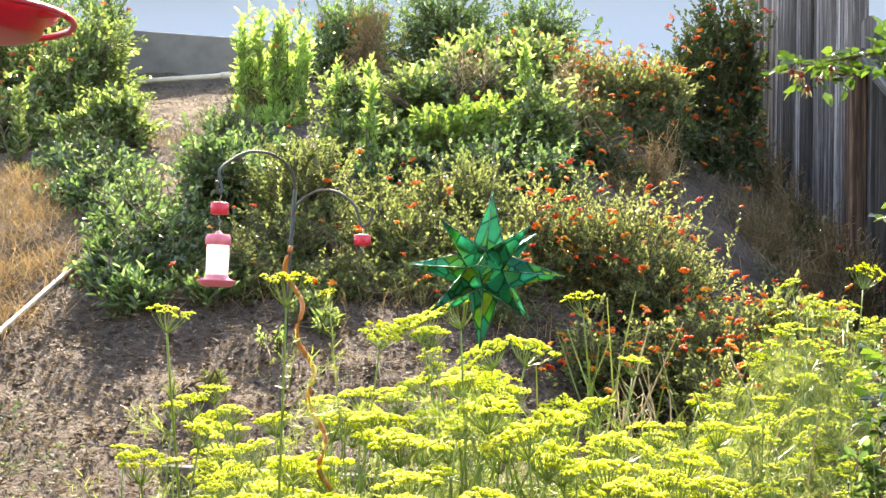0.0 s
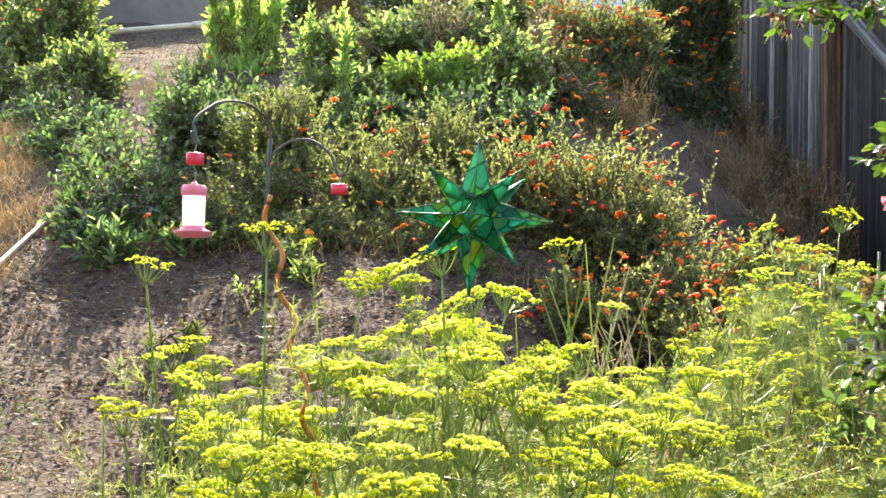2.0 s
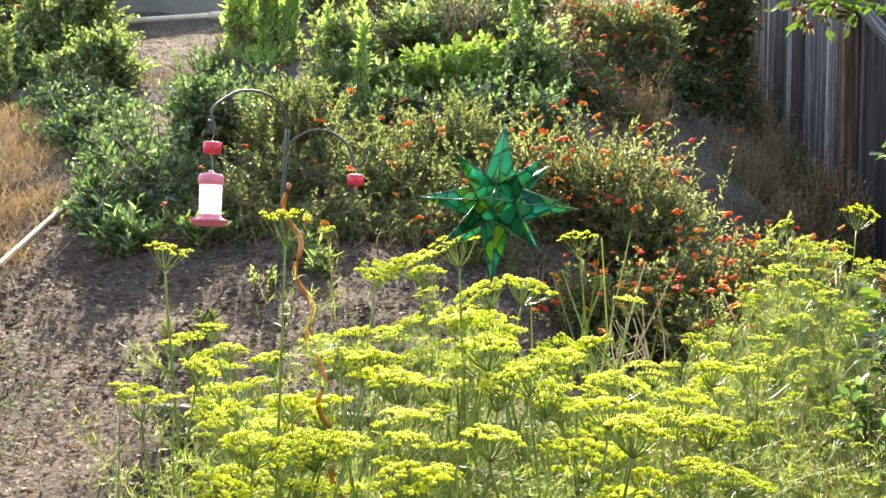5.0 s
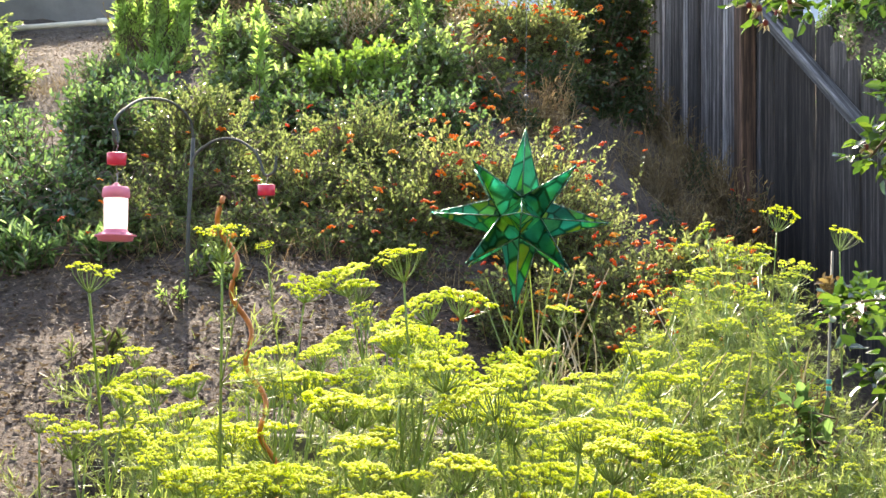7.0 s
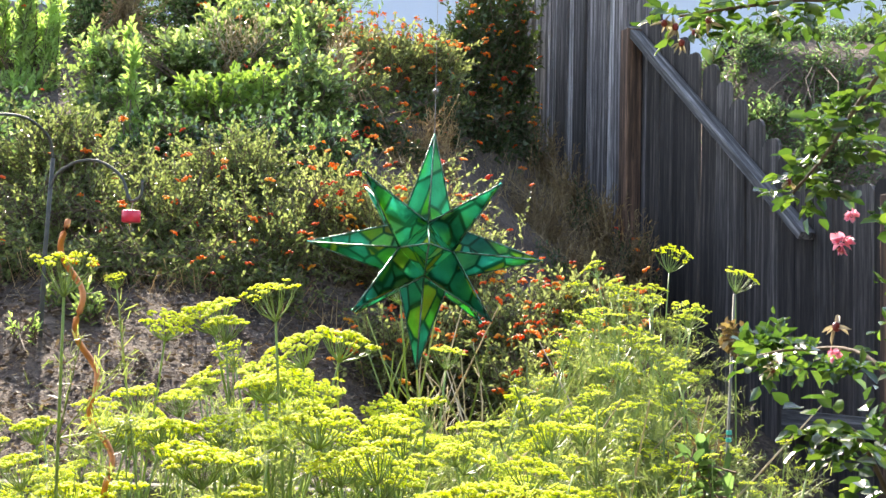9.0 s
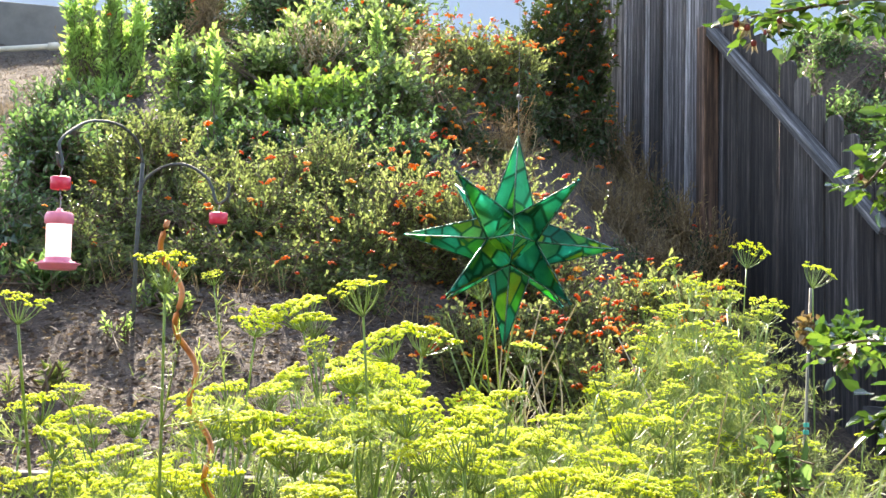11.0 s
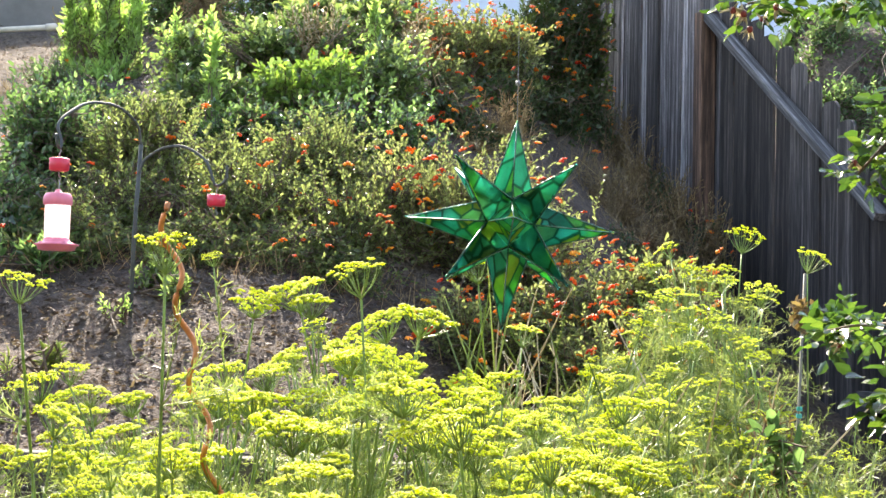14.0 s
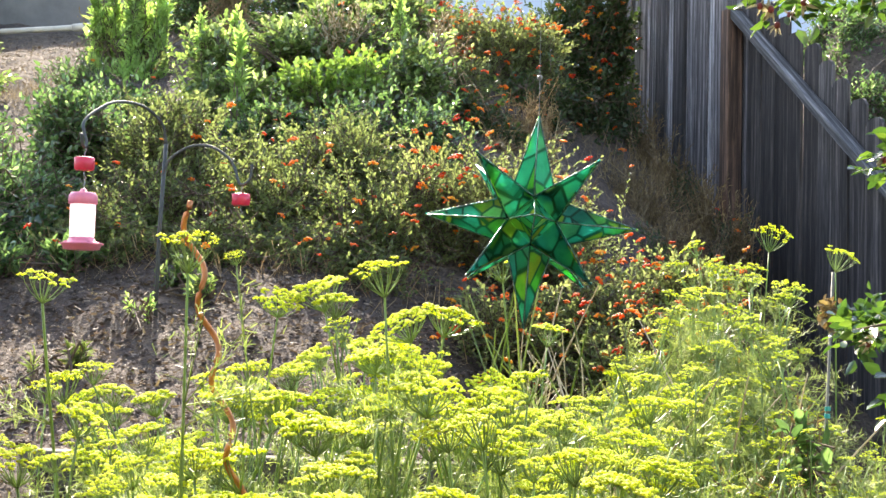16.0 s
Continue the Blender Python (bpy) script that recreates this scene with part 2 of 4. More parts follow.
BOARD = weathered("weathered_board", [(0.0, (0.05, 0.045, 0.046)), (0.4, (0.1, 0.092, 0.095)), (0.7, (0.22, 0.205, 0.215)), (1.0, (0.34, 0.325, 0.335))])
# lower stretch: browner weathering, with its shade also put into the dark tones
LOW_BOARD = weathered("brown_shaded_board", [(0.0, (0.022, 0.018, 0.016)), (0.5, (0.036, 0.03, 0.027)), (1.0, (0.075, 0.067, 0.063))])
POST = weathered("stained_post", [(0.0, (0.085, 0.05, 0.034)), (1.0, (0.1, 0.058, 0.038))])
RAIL = weathered("weathered_rail", [(0.0, (0.09, 0.088, 0.09)), (1.0, (0.11, 0.108, 0.108))], along=(0.35, 6, 6))


# ---- mesh helpers ----
def link(name, me, material, parent=None, label=""):
    me.materials.append(material)
    ob = new(name, me)
    if parent:
        ob.parent = parent
    return tagged(ob, label)


def part(name, bm, material, parent=None, label="", smooth=False):
    me = bpy.data.meshes.new(name)
    bm.to_mesh(me)
    bm.free()
    if smooth:
        me.polygons.foreach_set("use_smooth", [True] * len(me.polygons))
    return link(name, me, material, parent, label)


def empty(name, at, label, category, group="", kind=""):
    ob = new(name)
    ob.location = at
    ob.empty_display_size = 0.05
    return tagged(ob, label, category, group, kind)


class Cloud:
    """Collects many small faces quickly and makes one mesh of them."""

    def __init__(self):
        self.v, self.f, self.n = [], [], 0

    def add(self, verts, faces):
        """verts (k, m, 3), faces (n, 4) on the m vertices; a triangle repeats its last index as -1."""
        k, m, _ = verts.shape
        self.v.append(verts.reshape(-1, 3))
        idx = faces[None] + (np.arange(k) * m)[:, None, None] + self.n
        idx = np.where(faces[None] < 0, -1, idx)
        self.f.append(idx.reshape(-1, faces.shape[1]))
        self.n += k * m

    def mesh(self, name, origin=(0, 0, 0), smooth=False):
        v = np.concatenate(self.v) - np.array(origin)
        me = bpy.data.meshes.new(name)
        faces = []
        for f in self.f:
            if f.shape[1] == 4 and (f < 0).any():
                f = f[:, :3]
            faces.append(f)
        counts = np.concatenate([np.full(len(f), f.shape[1]) for f in faces]).astype(np.int32)
        loops = np.concatenate([f.ravel() for f in faces]).astype(np.int32)
        me.vertices.add(len(v))
        me.vertices.foreach_set("co", v.astype(np.float32).ravel())
        me.loops.add(len(loops))
        me.loops.foreach_set("vertex_index", loops)
        me.polygons.add(len(counts))
        me.polygons.foreach_set("loop_start", np.r_[0, np.cumsum(counts)[:-1]].astype(np.int32))
        me.update(calc_edges=True)
        if smooth:
            me.polygons.foreach_set("use_smooth", [True] * len(me.polygons))
        return me


def unit(a):
    return a / np.maximum(np.linalg.norm(a, axis=-1, keepdims=True), 1e-9)


LEAF = np.array([[0, 0, 0], [0.3, 0.5, 0.1], [0.7, 0.38, 0.06], [1, 0, -0.1], [0.7, -0.38, 0.06], [0.3, -0.5, 0.1]])
LEAF_F = np.array([[0, 3, 2, 1], [0, 5, 4, 3]])
LOBED = np.array([[0, 0, 0], [0.2, 0.16, 0.03], [0.36, 0.55, 0.12], [0.52, 0.2, 0.06], [0.86, 0.36, 0.04], [1, 0, -0.1], [0.86, -0.36, 0.04], [0.52, -0.2, 0.06], [0.36, -0.55, 0.12], [0.2, -0.16, 0.03], [0.64, 0.34, 0.07], [0.64, -0.34, 0.07]])
LOBED_F = np.array([[0, 7, 5, 3], [0, 3, 2, 1], [3, 5, 4, 10], [0, 9, 8, 7], [7, 11, 6, 5]])
BLADE = np.array([[0, 0.5, 0], [0, -0.5, 0], [0.55, -0.35, 0.1], [0.55, 0.35, 0.1], [1, 0, 0.0]])
BLADE_F = np.array([[0, 1, 2, 3]])
OCTA = np.array([[1, 0, 0], [-1, 0, 0], [0, 1, 0], [0, -1, 0], [0, 0, 0.7], [0, 0, -0.5]])
OCTA_F = np.array([[0, 2, 4], [2, 1, 4], [1, 3, 4], [3, 0, 4], [2, 0, 5], [1, 2, 5], [3, 1, 5], [0, 3, 5]])


def two_tone(name, clouds, mats, origin=(0, 0, 0)):
    """One mesh from several clouds, each with its own material."""
    whole, marks = Cloud(), []
    for n, c in enumerate(clouds):
        whole.v += c.v
        whole.f += [np.where(f < 0, -1, f + whole.n) for f in c.f]
        whole.n += c.n
        marks += [n] * sum(len(f) for f in c.f)
    me = whole.mesh(name, origin)
    for m in mats:
        me.materials.append(m)
    me.polygons.foreach_set("material_index", marks)
    return me


def leaves(cloud, at, way, size, wide, rng, shape=LEAF, faces=LEAF_F, up=None):
    """Leaves at the points at, pointing along way, size long, wide times as broad."""
    way = unit(way)
    up = unit(rng.normal(size=at.shape) * 0.65 + (0, 0, 1)) if up is None else up
    side = unit(np.cross(up, way))
    top = np.cross(way, side)
    s = np.broadcast_to(np.asarray(size, float), (len(at),))[:, None, None]
    v = at[:, None] + s * (shape[None, :, :1] * way[:, None] + shape[None, :, 1:2] * wide * side[:, None] + shape[None, :, 2:] * top[:, None])
    cloud.add(v, faces)


def balls(cloud, at, size, rng):
    s = np.broadcast_to(np.asarray(size, float), (len(at),))[:, None, None]
    cloud.add(at[:, None] + s * OCTA[None], OCTA_F)


def sticks(cloud, a, b, r0, r1, sides=4):
    """Tapered straight sticks from a to b."""
    way = unit(b - a)
    ref = np.where(np.abs(way[:, 2:]) > 0.9, [[1.0, 0, 0]], [[0, 0, 1.0]])
    s = unit(np.cross(way, ref))
    u = np.cross(way, s)
    ang = np.arange(sides) * 2 * np.pi / sides
    ring = np.cos(ang)[None, :, None] * s[:, None] + np.sin(ang)[None, :, None] * u[:, None]
    r0 = np.broadcast_to(np.asarray(r0, float), (len(a),))[:, None, None]
    r1 = np.broadcast_to(np.asarray(r1, float), (len(a),))[:, None, None]
    v = np.concatenate([a[:, None] + r0 * ring, b[:, None] + r1 * ring], 1)
    f = np.array([[k, (k + 1) % sides, sides + (k + 1) % sides, sides + k] for k in range(sides)])
    cloud.add(v, f)


def tube(points, radius, sides=8, taper=1.0):
    """A bmesh tube along a line of points, closed at both ends."""
    bm = bmesh.new()
    pts = [Vector(p) for p in points]
    rings = []
    ref = Vector((0.3, 0.2, 1)).normalized()
    for n, p in enumerate(pts):
        way = (pts[min(n + 1, len(pts) - 1)] - pts[max(n - 1, 0)]).normalized()
        s = way.cross(ref)
        s = s.normalized() if s.length > 0.05 else way.orthogonal().normalized()
        u = way.cross(s)
        r = radius * (1 + (taper - 1) * n / (len(pts) - 1))
        rings.append([bm.verts.new(p + (s * math.cos(a) + u * math.sin(a)) * r) for a in [2 * math.pi * k / sides for k in range(sides)]])
    for a, b in zip(rings, rings[1:]):
        for k in range(sides):
            bm.faces.new((a[k], a[(k + 1) % sides], b[(k + 1) % sides], b[k]))
    bm.faces.new(rings[0][::-1])
    bm.faces.new(rings[-1])
    bmesh.ops.recalc_face_normals(bm, faces=bm.faces)
    return bm


def smooth_line(points, steps=8):
    """Catmull-Rom through the points."""
    p = [Vector(q) for q in points]
    p = [2 * p[0] - p[1]] + p + [2 * p[-1] - p[-2]]
    out = []
    for a, b, c, d in zip(p, p[1:], p[2:], p[3:]):
        for k in range(steps):
            t = k / steps
            out.append(0.5 * ((2 * b) + (c - a) * t + (2 * a - 5 * b + 4 * c - d) * t * t + (3 * b - a - 3 * c + d) * t ** 3))
    return out + [p[-2]]


def lathe(profile, sides=28, flat=()):
    """A turned body from (radius, z) pairs."""
    bm = bmesh.new()
    rings = []
    for r, z in profile:
        rings.append([bm.verts.new((r * math.cos(a), r * math.sin(a), z)) for a in [2 * math.pi * k / sides for k in range(sides)]])
    for a, b in zip(rings, rings[1:]):
        for k in range(sides):
            bm.faces.new((a[k], a[(k + 1) % sides], b[(k + 1) % sides], b[k]))
    bm.faces.new(rings[0][::-1])
    bm.faces.new(rings[-1])
    bmesh.ops.recalc_face_normals(bm, faces=bm.faces)
    return bm


def block(x0, y0, z0, x1, y1, z1, bevel=0.0):
    bm = bmesh.new()
    bmesh.ops.create_cube(bm, size=1.0)
    for v in bm.verts:
        v.co = Vector((x0 + (v.co.x + 0.5) * (x1 - x0), y0 + (v.co.y + 0.5) * (y1 - y0), z0 + (v.co.z + 0.5) * (z1 - z0)))
    if bevel:
        bmesh.ops.bevel(bm, geom=bm.edges[:], offset=bevel, segments=2, affect="EDGES", profile=0.6)
    return bm


# ---- ground ----
def smoothstep(a, b, x):
    t = np.clip((np.asarray(x, float) - a) / (b - a), 0, 1)
    return t * t * (3 - 2 * t)


WALL_Y = 4.02


def lie(x, y):
    """Height of the ground: a low bed, a retaining edge, then the bank."""
    x, y = np.asarray(x, float), np.asarray(y, float)
    bank = 1.34 + 0.385 * (np.minimum(y, 10.3) - WALL_Y) + 0.03 * np.clip(y - 10.3, 0, 6)
    bank = bank - 1.5 * smoothstep(-0.9, 1.8, x) * smoothstep(3.6, 5.0, y) * (1 - smoothstep(1.15, 1.75, x) * smoothstep(8.2, 9.6, y))
    low = 0.62 + 0 * x
    ground = np.where(y < WALL_Y, low, bank)
    # at the far left the bank runs down to the bed with no wall
    ramp_z = 1.34 - 0.30 * (WALL_Y - y)
    ground = np.where((y < WALL_Y), np.maximum(low, ramp_z * smoothstep(-0.6, -1.1, x)), ground)
    ground = np.where(y < 2.2, 0.62 * smoothstep(1.4, 2.2, y) + 0.0, ground)
    return ground


def lie_rough(x, y):
    b = lie(x, y)
    bumpy = 0.03 * np.sin(3.1 * x + 1.3 * y) * np.sin(2.3 * y - 0.7 * x) + 0.012 * np.sin(11 * x + 5 * y) * np.sin(9 * y - 4 * x)
    return b + bumpy * (y > 2.2)


def make_ground():
    xs = np.unique(np.r_[np.linspace(-400, -30, 8), np.linspace(-30, -7, 10), np.linspace(-7, 4, 200), np.linspace(4, 30, 12), np.linspace(30, 400, 8)])
    ys = np.unique(np.r_[np.linspace(-300, -10, 8), np.linspace(-10, 2, 20), np.linspace(2, WALL_Y - 0.02, 40), WALL_Y + 0.02, np.linspace(WALL_Y + 0.05, 11, 170), np.linspace(11, 40, 14), np.linspace(40, 500, 8)])
    gx, gy = np.meshgrid(xs, ys, indexing="ij")
    gz = lie_rough(gx, gy)
    fine = np.array([[noise.fractal((x * 9, y * 9, 0), 0.8, 2.0, 4) for y in ys] for x in xs])
    near = ((gx > -7) & (gx < 4) & (gy > 2) & (gy < 11.2))
    gz = gz + 0.018 * fine * near
    nx, ny = gx.shape
    v = np.stack([gx, gy, gz], -1).reshape(1, -1, 3)
    i = np.arange(nx * ny).reshape(nx, ny)
    f = np.stack([i[:-1, :-1], i[1:, :-1], i[1:, 1:], i[:-1, 1:]], -1).reshape(-1, 4)
    c = Cloud()
    c.add(v, f)
    ob = link("ground", c.mesh("ground", smooth=True), SOIL)
    tagged(ob, "bare dry brown soil of a garden bank", "ground", kind="structure")


make_ground()


# ---- retaining edge, walls behind, house ----
def retaining_edge():
    root = empty("wall_retaining", (0, WALL_Y, 0.62), "low grey weathered board edge holding the bank", "retaining wall", kind="structure")
    me = None
    for row in range(5):
        for k in range(4):
            x0 = -0.98 + k * 0.32 + (0.16 if row % 2 else 0)
            bm = block(-0.158, -0.03, 0.004, 0.158, 0.03, 0.152, 0.006)
            if me is None:
                me = bpy.data.meshes.new("block")
                bm.to_mesh(me)
                me.materials.append(EDGE)
            bm.free()
            ob = new("block", me)
            ob.parent = root
            ob.location = (x0, -0.012 + 0.004 * ((k * 7 + row) % 3), row * 0.152 - 0.03)


retaining_edge()
far_wall = part("wall_back", block(-9.0, 9.78, 3.0, -2.7, 10.0, 3.88, 0.01), WALLG)
for v in far_wall.data.vertices:
    if v.co.z > 3.5:
        v.co.z -= 0.09 * (v.co.x + 4.0)
tagged(far_wall, "plain grey concrete garden wall in shade", "wall", kind="structure")


def house():
    root = empty("house", (0, 15, 3.5), "white stucco house with a grey shingle roof behind the garden", "house")
    part("wall", block(-16, 15.0 - 15, -0.8, 12, 21.0 - 15, 2.35), WALLW, root)
    bm = bmesh.new()
    v = [bm.verts.new(p) for p in ((-16.6, -0.5, 2.45), (12.6, -0.5, 2.45), (12.6, 3, 3.8), (-16.6, 3, 3.8), (-16.6, 6.6, 2.45), (12.6, 6.6, 2.45),
                                   (-16.6, -0.5, 2.3), (12.6, -0.5, 2.3), (12.6, 6.6, 2.3), (-16.6, 6.6, 2.3))]
    for f in ((0, 1, 2, 3), (3, 2, 5, 4), (6, 7, 1, 0), (6, 9, 8, 7), (9, 4, 5, 8), (7, 8, 5, 2, 1), (6, 0, 3, 4, 9)):
        bm.faces.new([v[k] for k in f])
    bmesh.ops.recalc_face_normals(bm, faces=bm.faces)
    part("roof", bm, ROOF, root)


house()


# ---- fence ----
F0, F_DIR = Vector((0.978, 8.78, 0)), Vector((0.37, -0.93, 0)).normalized()   # corner post, the way down towards the viewer
F_NORM = Vector((-F_DIR.y, F_DIR.x, 0)) * -1                                   # faces the garden


def fence_top(s):
    """Height of the boards' tops at s metres below the corner post."""
    if s < 0:
        return 4.25
    return 3.65 - 0.75 * s if s < 1.66 else 2.38


def board_mesh(w, h, ear):
    bm = bmesh.new()
    e = 0.035 if ear else 0.0
    prof = [(-w / 2, 0), (w / 2, 0), (w / 2, h - e), (w / 2 - e * 0.5, h - e * 0.3), (w / 2 - e, h), (-w / 2 + e, h), (-w / 2 + e * 0.5, h - e * 0.3), (-w / 2, h - e)] if ear else [(-w / 2, 0), (w / 2, 0), (w / 2, h), (-w / 2, h)]
    front = [bm.verts.new((x, 0, z)) for x, z in prof]
    back = [bm.verts.new((x, 0.017, z)) for x, z in prof]
    bm.faces.new(front)
    bm.faces.new(back[::-1])
    n = len(prof)
    for k in range(n):
        bm.faces.new((front[k], back[k], back[(k + 1) % n], front[(k + 1) % n]))
    bmesh.ops.recalc_face_normals(bm, faces=bm.faces)
    return bm


def fence():
    root = empty("fence", F0 + Vector((0, 0, 1.9)), "weathered grey dog-eared plank fence stepping down the bank", "fence")
    rng = random.Random(4)
    ang = math.atan2(F_DIR.y, F_DIR.x)

    def put(ob, s, out, z, lean=0.0):
        p = F0 + F_DIR * s - F_NORM * out
        ob.matrix_basis = Matrix.Translation(Vector((p.x, p.y, z)) - root.location) @ pose(0, 0, 0, 0, lean, math.degrees(ang))

    s = -1.8
    while s < 4.4:
        w = 0.138 + rng.uniform(-0.004, 0.004)
        top = fence_top(s + w / 2) + rng.uniform(-0.012, 0.012)
        low = float(lie(F0.x + F_DIR.x * s, F0.y + F_DIR.y * s)) - 0.1
        low = min(low, top - 1.75)
        # boards below the corner take the tones darkened for shade
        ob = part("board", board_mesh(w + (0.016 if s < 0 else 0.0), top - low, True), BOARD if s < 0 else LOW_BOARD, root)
        # boards are nailed alternately in front of the rail line on the upper stretch
        put(ob, s + w / 2, rng.uniform(-0.004, 0.006) + (0.022 if (s < 0 and round(s / 0.138) % 2) else 0.0), low, rng.uniform(-0.5, 0.5))
        s += w + (rng.uniform(0.004, 0.01) if s > 0 else -0.002)
    # posts
    for sp, h in ((0.0, 3.43), (2.3, 2.3)):
        low = 1.0
        ob = part("post", block(-0.045, -0.045, 0, 0.045, 0.045, h - low, 0.004), POST, root)
        put(ob, sp, -0.05, low)
    # sloping rail that caps the lower stretch, and level rails
    a = F0
    ln = math.hypot(1.68, 0.75 * 1.68)
    bm = block(0, -0.038, -0.02, ln, 0.038, 0.02, 0.003)
    rail = part("rail", bm, RAIL, root)
    p = a + F_NORM * 0.045
    rail.matrix_basis = Matrix.Translation(Vector((p.x, p.y, 3.43)) - root.location) @ pose(0, 0, 0, 0, math.degrees(math.atan(0.75)), math.degrees(ang))
    rail2 = part("rail", block(0, -0.02, -0.045, 1.9, 0.02, 0.045, 0.003), RAIL, root)
    p = F0 + F_DIR * 1.5 + F_NORM * 0.03
    rail2.matrix_basis = Matrix.Translation(Vector((p.x, p.y, 1.35)) - root.location) @ pose(0, 0, 0, 0, 0, math.degrees(ang))


fence()


# ---- shrubs ----
def flower_heads():
    out = []
    for n in range(5):
        rng = np.random.default_rng(40 + n)
        c = Cloud()
        a = rng.uniform(0, 2 * np.pi, 15)
        r = 0.016 * np.sqrt(rng.uniform(0, 1, 15))
        at = np.stack([r * np.cos(a), r * np.sin(a), 0.007 - 20 * r * r + rng.uniform(-0.002, 0.002, 15)], 1)
        balls(c, at, rng.uniform(0.0045, 0.0075, 15), rng)
        me = c.mesh("flower_head")
        me.materials.append(ORANGE)
        out.append(me)
    return out


FLOWER_HEADS = flower_heads()


def shrub(name, label, blobs, leaf, size, sprigs, wide=0.5, per=10, seed=1, sprig=0.2, flowers=0, flower_size=0.013, rise=0.5, category="shrub", group="", twigs=True, dense=0.5, droop=0.0, twig_mat=None, limb=0.005, shape=LEAF, faces=LEAF_F):
    """A bush from overlapping masses: limbs from the ground, twigs, and leaves set round every twig."""
    rng = np.random.default_rng(seed)
    blobs = np.array(blobs, float)
    cx, cy = blobs[:, 0].mean(), blobs[:, 1].mean() 
    base = np.array([cx, cy, float(lie_rough(cx, cy)) - 0.02])
    root = empty(name, base, label, category, group)
    pick = rng.choice(len(blobs), sprigs, p=(vol := blobs[:, 3] * blobs[:, 5]) / vol.sum())
    d = unit(rng.normal(size=(sprigs, 3)) + (0, -0.15, 0.25))
    rad = rng.uniform(0, 1, sprigs) ** dense
    rad = rad * rng.uniform(0.7, 1.2, sprigs)
    stray = rng.random(sprigs) < 0.16
    rad[stray] *= rng.uniform(1.1, 1.5, stray.sum())
    sag = rng.random(sprigs) < 0.22
    d[sag, 2] -= 0.7
    tip = blobs[pick, :3] + d * blobs[pick, 3:] * rad[:, None]
    floor = lie_rough(tip[:, 0], tip[:, 1]) + 0.02
    tip[:, 2] = np.maximum(tip[:, 2], floor + rng.uniform(0, 0.06, sprigs))
    way = unit(d * (1, 1, 0.6) + (0, 0, rise) + rng.normal(size=(sprigs, 3)) * 0.35)
    ln = sprig * rng.uniform(0.6, 1.3, sprigs)
    foot = tip - way * ln[:, None]
    c = Cloud()
    for k in range(per):
        f = (k + rng.uniform(0, 0.8, sprigs)) / per
        f = 0.15 + 0.85 * f
        at = foot + way * (ln * f)[:, None]
        out = unit(rng.normal(size=(sprigs, 3)))
        out = unit(out - (out * way).sum(1, keepdims=True) * way)
        go = unit(out + way * (0.35 + 0.9 * f[:, None]) + (0, 0, 0.15 - droop))
        leaves(c, at, go, size * rng.uniform(0.65, 1.25, sprigs), wide, rng, shape, faces)
    tagged(link("foliage", c.mesh("foliage", base), leaf, root), kind="stuff")
    if twigs:
        c = Cloud()
        sticks(c, foot, tip, 0.0025, 0.0012, 3)
        for b in blobs:
            n = 5
            a = np.tile(base, (n, 1)) + rng.normal(size=(n, 3)) * (0.04, 0.04, 0)
            e = b[:3] + rng.uniform(-0.6, 0.6, (n, 3)) * b[3:]
            mid = (a + e) / 2 + rng.normal(size=(n, 3)) * 0.05
            sticks(c, a, mid, limb, limb * 0.7, 5)
            sticks(c, mid, e, limb * 0.7, limb * 0.3, 5)
            near = np.argmin(np.linalg.norm(foot[:, None] - e[None], axis=2), 1)
            mine = pick == np.argmin(np.linalg.norm(blobs[:, :3] - b[:3], axis=1))
            mine &= np.linalg.norm(e[near] - foot, axis=1) < 0.14
            if mine.any():
                sticks(c, e[near][mine], foot[mine], 0.0022, 0.0016, 3)
        tagged(link("branchwork", c.mesh("branchwork", base), twig_mat or WOODY, root), kind="stuff")
    if flowers:
        order = np.argsort(-(rad + 0.25 * d[:, 2] - 0.35 * d[:, 1] + rng.uniform(0, 0.35, sprigs)))[: flowers * 2]
        rng.shuffle(order)
        for k in order[:flowers]:
            ob = new("flower_head", FLOWER_HEADS[int(rng.integers(len(FLOWER_HEADS)))])
            ob.parent = root
            z = flower_size / 0.0138 * rng.uniform(0.45, 1.25)
            ob.matrix_basis = Matrix.Translation(Vector(tip[k] + way[k] * 0.02 + np.array((0, 0, 0.008)) - base)) @ pose(0, 0, 0, rng.uniform(-35, 35), rng.uniform(-35, 35), rng.uniform(0, 360)) @ Matrix.Diagonal((z, z, 1.15 * z, 1))
    return root


# upper left, beside the bare path
shrub("broadleaf_shrub", "leafy green shrub with a few orange flowers beside the path", [(-3.75, 8.3, 3.05, 0.42, 0.4, 0.45), (-4.15, 8.3, 3.3, 0.4, 0.35, 0.5), (-3.6, 8.6, 3.4, 0.3, 0.3, 0.35), (-3.75, 7.7, 2.75, 0.4, 0.3, 0.35)], BROAD, 0.044, 1755, 0.42, 11, 3, flowers=54)
shrub("glossy_shrub", "dark green shrub with shiny leaves atop the bank", [(-4.35, 9.1, 3.65, 0.5, 0.35, 0.45), (-3.85, 9.2, 3.75, 0.22, 0.25, 0.35)], BLUE, 0.037, 775, 0.42, 10, 4)
shrub("glossy_shrub", "low glossy green shrub beside the bare path", [(-2.95, 7.5, 2.82, 0.22, 0.25, 0.2), (-3.1, 7.4, 2.72, 0.2, 0.2, 0.16)], BROAD, 0.038, 800, 0.42, 10, 5)
